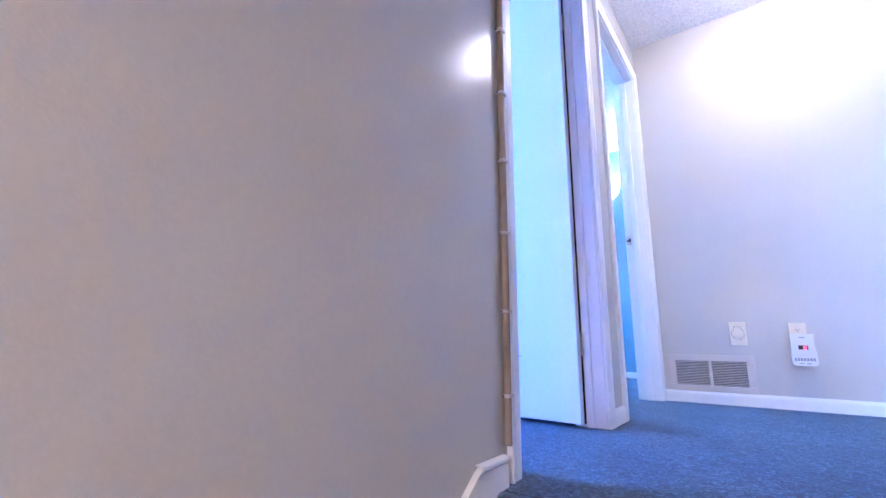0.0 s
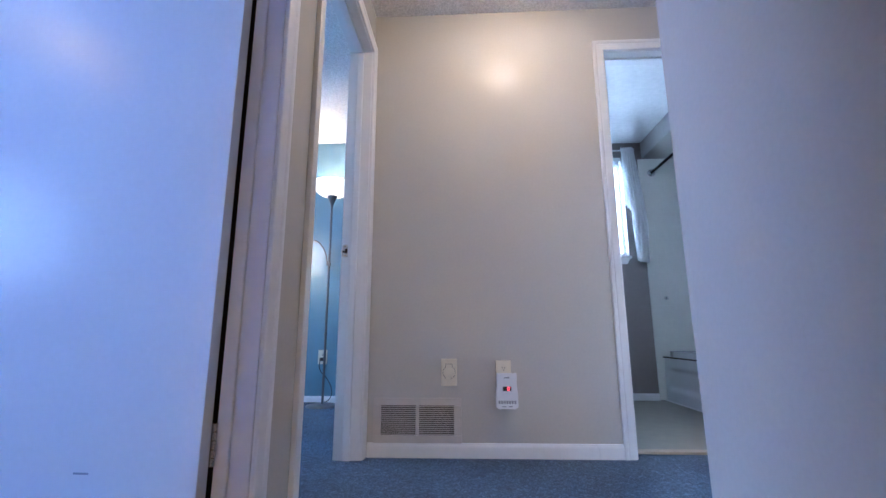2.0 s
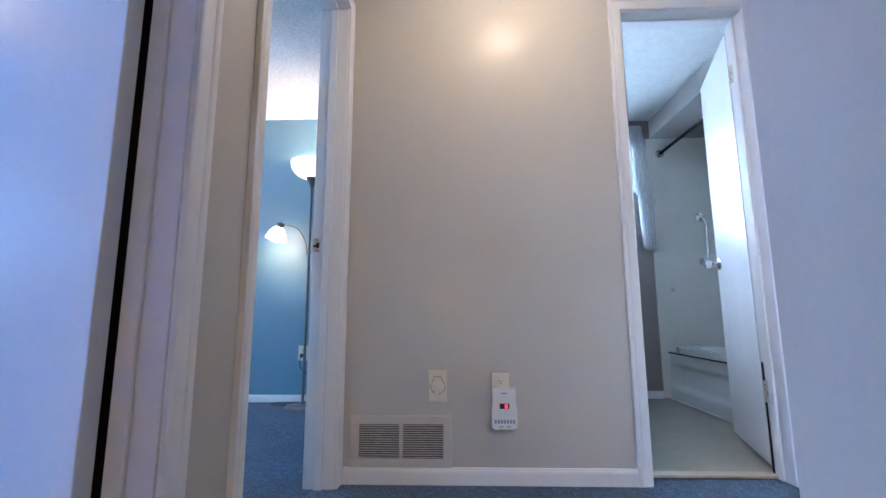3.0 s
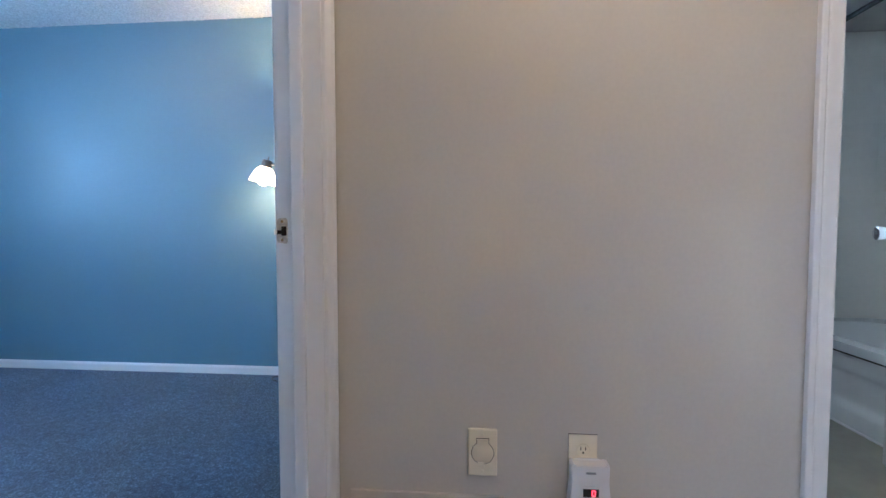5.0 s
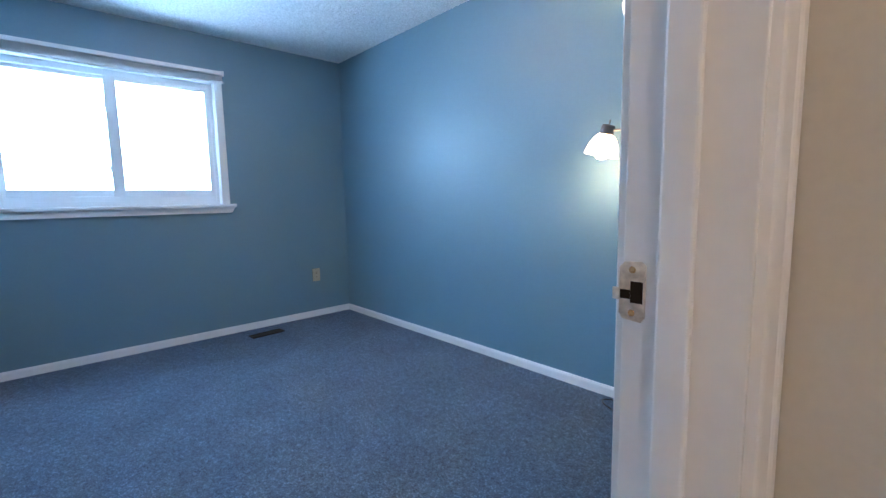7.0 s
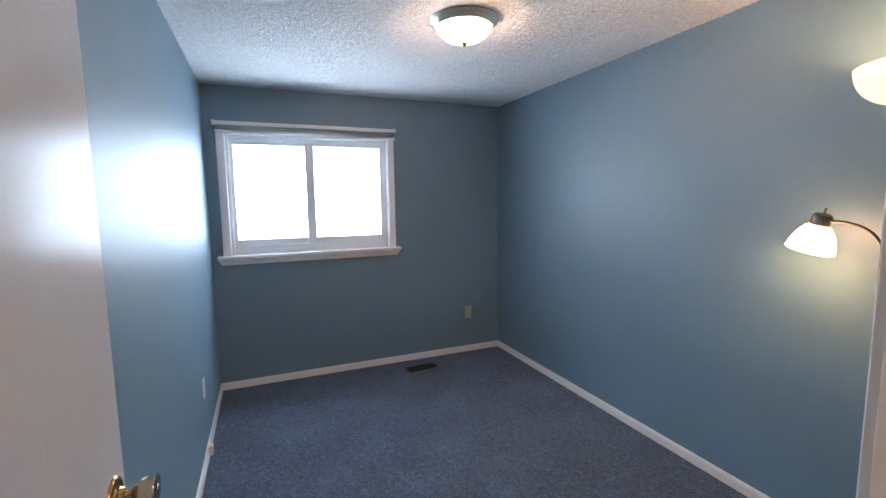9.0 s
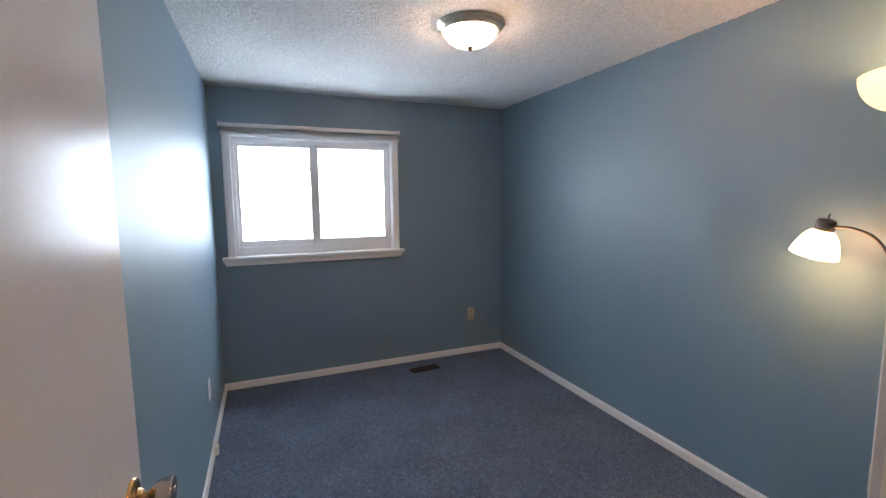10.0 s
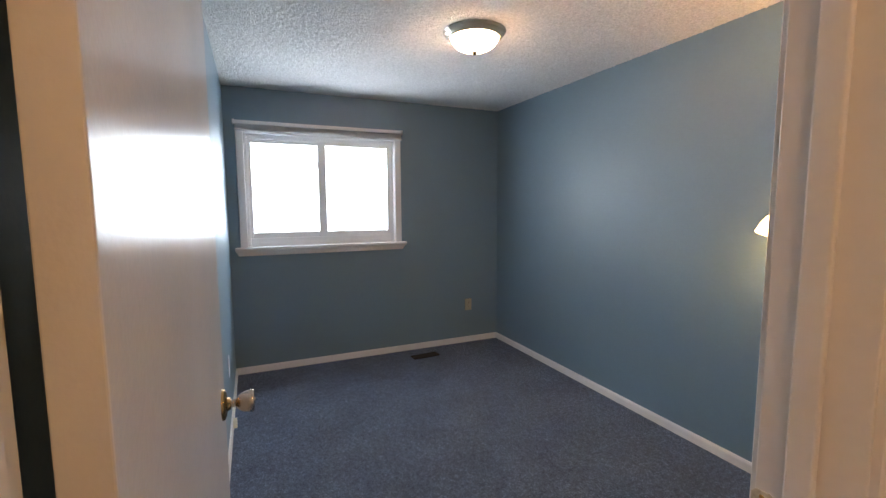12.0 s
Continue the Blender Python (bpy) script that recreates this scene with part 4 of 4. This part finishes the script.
for k in range(n):
    q = (k + 1) % n
    b.faces.new((outer[k], outer[q], inner[q], inner[k]))
    b.faces.new((inner[k], inner[q], low[q], low[k]))
    b.faces.new((skirt[k], skirt[q], outer[q], outer[k]))
b.faces.new(low)
part("basin", b, TUB, tub, smooth=True)
part("shadow_gap", cuboid(.006, .004, TZ - .056, .016, TL - .004, TZ - .046), DARK, tub)

sur = thing("bath_surround", pose(0, 0, 0), "white moulded bath surround panels above the tub", "bath surround", kind="structure")
part("end_panel", cuboid(2.10, YB - .012, .012, 2.918, YB - .0005, 2.15, .003), SURROUND, sur)
part("back_panel", cuboid(2.918, .21, .40, 2.9295, YB - .0125, 2.15, .003), SURROUND, sur)
part("mixer_cover", lathe([(0, .02), (.012, .018), (.017, .008), (.018, 0)], Matrix.Translation((2.235, YB - .012, .86)) @ Matrix.Rotation(radians(90), 4, "X"), 20), CHROME, sur, "small chrome fitting", smooth=True)

rod = thing("shower_rod", pose(0, 0, 0), "dark chrome shower curtain rod above the tub", "shower rod")
part("rod", tube([(2.215, YB - .013, 2.012), (2.215, .1265, 2.012)], .0125, 14, curved=False), DARKROD, rod, smooth=True)
for y, s in ((YB - .012, 1), (.126, -1)):
    part("flange", lathe([(0, .022), (.018, .021), (.020, .012), (.034, .006), (.036, 0)], Matrix.Translation((2.215, y, 2.012)) @ Matrix.Rotation(radians(90 * s), 4, "X"), 22), CHROME, rod, smooth=True)

bar = thing("grab_bar", pose(0, 0, 0), "chrome bent grab bar on the bath surround", "grab bar")
gx, gy = 2.50, YB - .012
part("bar", tube([(gx, gy, 1.455), (gx, gy - .03, 1.455), (gx + .004, gy - .05, 1.43), (gx + .012, gy - .052, 1.36), (gx + .012, gy - .052, 1.18), (gx + .004, gy - .05, 1.11), (gx, gy - .03, 1.085), (gx, gy, 1.085)], .0125, 12), CHROME, bar, smooth=True)
for z in (1.455, 1.085):
    part("flange", lathe([(0, .012), (.02, .011), (.036, .005), (.038, 0)], Matrix.Translation((gx, gy, z)) @ Matrix.Rotation(radians(90), 4, "X"), 22), CHROME, bar, smooth=True)

bw = thing("window_3", pose(0, YB, 0), "white framed bathroom window set deep in a taupe wall", "window", kind="structure")
for x0, z0, x1, z1 in ((BWX0, BWZ0, BWX0 + .02, BWZ1), (BWX1 - .02, BWZ0, BWX1, BWZ1), (BWX0 + .0205, BWZ1 - .075, BWX1 - .0205, BWZ1), (BWX0 + .0205, BWZ0, BWX1 - .0205, BWZ0 + .045)):
    part("window_frame", cuboid(x0, .084, z0, x1, .118, z1, .003), VINYL, bw)
g = part("pane", cuboid(BWX0 + .018, .098, BWZ0 + .04, BWX1 - .018, .102, BWZ1 - .07), GLASS, bw)
g.visible_shadow = False
part("window_sill", cuboid(BWX0 - .05, -.045, BWZ0 - .024, BWX1 + .004, .083, BWZ0 - .001, .004), TRIM, bw)
part("apron", prism([(BWX0 - .04, BWZ0 - .0245), (BWX1 - .004, BWZ0 - .0245), (BWX1 - .03, BWZ0 - .07), (BWX0 - .02, BWZ0 - .07)], "y", -.02, -.0005), TRIM, bw)

bb = thing("bathroom_blind", pose(0, YB, 0), "white lowered mini blind with open slats in the bathroom window", "blind")
part("headrail", cuboid(BWX0 + .003, .004, 2.144, BWX1 - .003, .034, 2.174, .002), VINYL, bb)
mesh = None
for k in range(41):
    z = 1.262 + .86 * k / 40
    if mesh is None:
        o = part("slat", prism([(-.0120, -.0030), (0, .0006), (.0120, .0022), (.0120, .0030), (0, .0014), (-.0120, -.0022)], "x", BWX0 + .004, BWX1 - .004), VINYL, bb)
        mesh = o.data
    else:
        o = new("slat", mesh)
        o.parent = bb
    o.location = (0, .019, z)
part("bottom_rail", cuboid(BWX0 + .004, .009, 1.238, BWX1 - .004, .029, 1.250, .002), VINYL, bb)
for x in (BWX0 + .08, BWX1 - .06):
    part("ladder_cord", tube([(x, .006, 2.142), (x, .006, 1.25)], .0011, 6, curved=False), VINYL, bb)

lace = thing("lace_curtain", pose(0, YB - .055, 0), "white lace swag curtain hanging on a thin rod", "curtain")
part("curtain_rod", tube([(1.05, 0, 2.220), (2.052, 0, 2.220)], .007, 10, curved=False), VINYL, lace, smooth=True)
for x in (1.05, 2.052):
    part("rod_bracket", cuboid(x - .008, -.010, 2.207, x + .008, .0545, 2.235, .003), VINYL, lace)


def lace_sheet(left, right, low, amp, folds, scallop, mirror=0.0):
    """A gathered lace tier: x of its left and right edge at top, middle and hem, and the hem height at either edge."""
    b = bmesh.new()
    grid = []
    n, m = 60, 26
    for j in range(m + 1):
        t = j / m
        row = []
        for i in range(n + 1):
            s = i / n
            q = min(1.0, t / .7), max(0.0, (t - .7) / .3)
            xl = left[0] + (left[1] - left[0]) * q[0] + (left[2] - left[1]) * q[1]
            xr = right[0] + (right[1] - right[0]) * q[0] + (right[2] - right[1]) * q[1]
            x = xl + (xr - xl) * s
            zl = low[0] + (low[1] - low[0]) * s - scallop * abs(math.sin(9 * s))
            z = 2.236 + .006 * math.sin(2 * math.pi * folds * s) * (1 - t) + (zl - 2.236) * t
            y = -.012 - amp * (0.4 + .6 * t) * (1 + math.sin(2 * math.pi * folds * s + 1.3 * math.sin(5 * t))) + .004 * noise.noise((x * 9, z * 9, 0))
            row.append(b.verts.new((mirror - x if mirror else x, y, z)))
        grid.append(row)
    for r, q in zip(grid, grid[1:]):
        for i in range(n):
            b.faces.new((r[i], r[i + 1], q[i + 1], q[i]))
    return b


for mirror in (0.0, 3.10):
    for nm, left, right, low, amp in (("lace_panel", (1.955, 1.985, 2.000), (2.046, 2.119, 2.100), (1.185, 1.170), .014), ("lace_jabot", (1.930, 1.924, 1.924), (2.040, 2.050, 2.040), (1.690, 1.585), .020)):
        o = part(nm, lace_sheet(left, right, low, amp, 5, .012, mirror), LACE, lace, smooth=True)
        o.modifiers.new("thickness", "SOLIDIFY").thickness = .0015
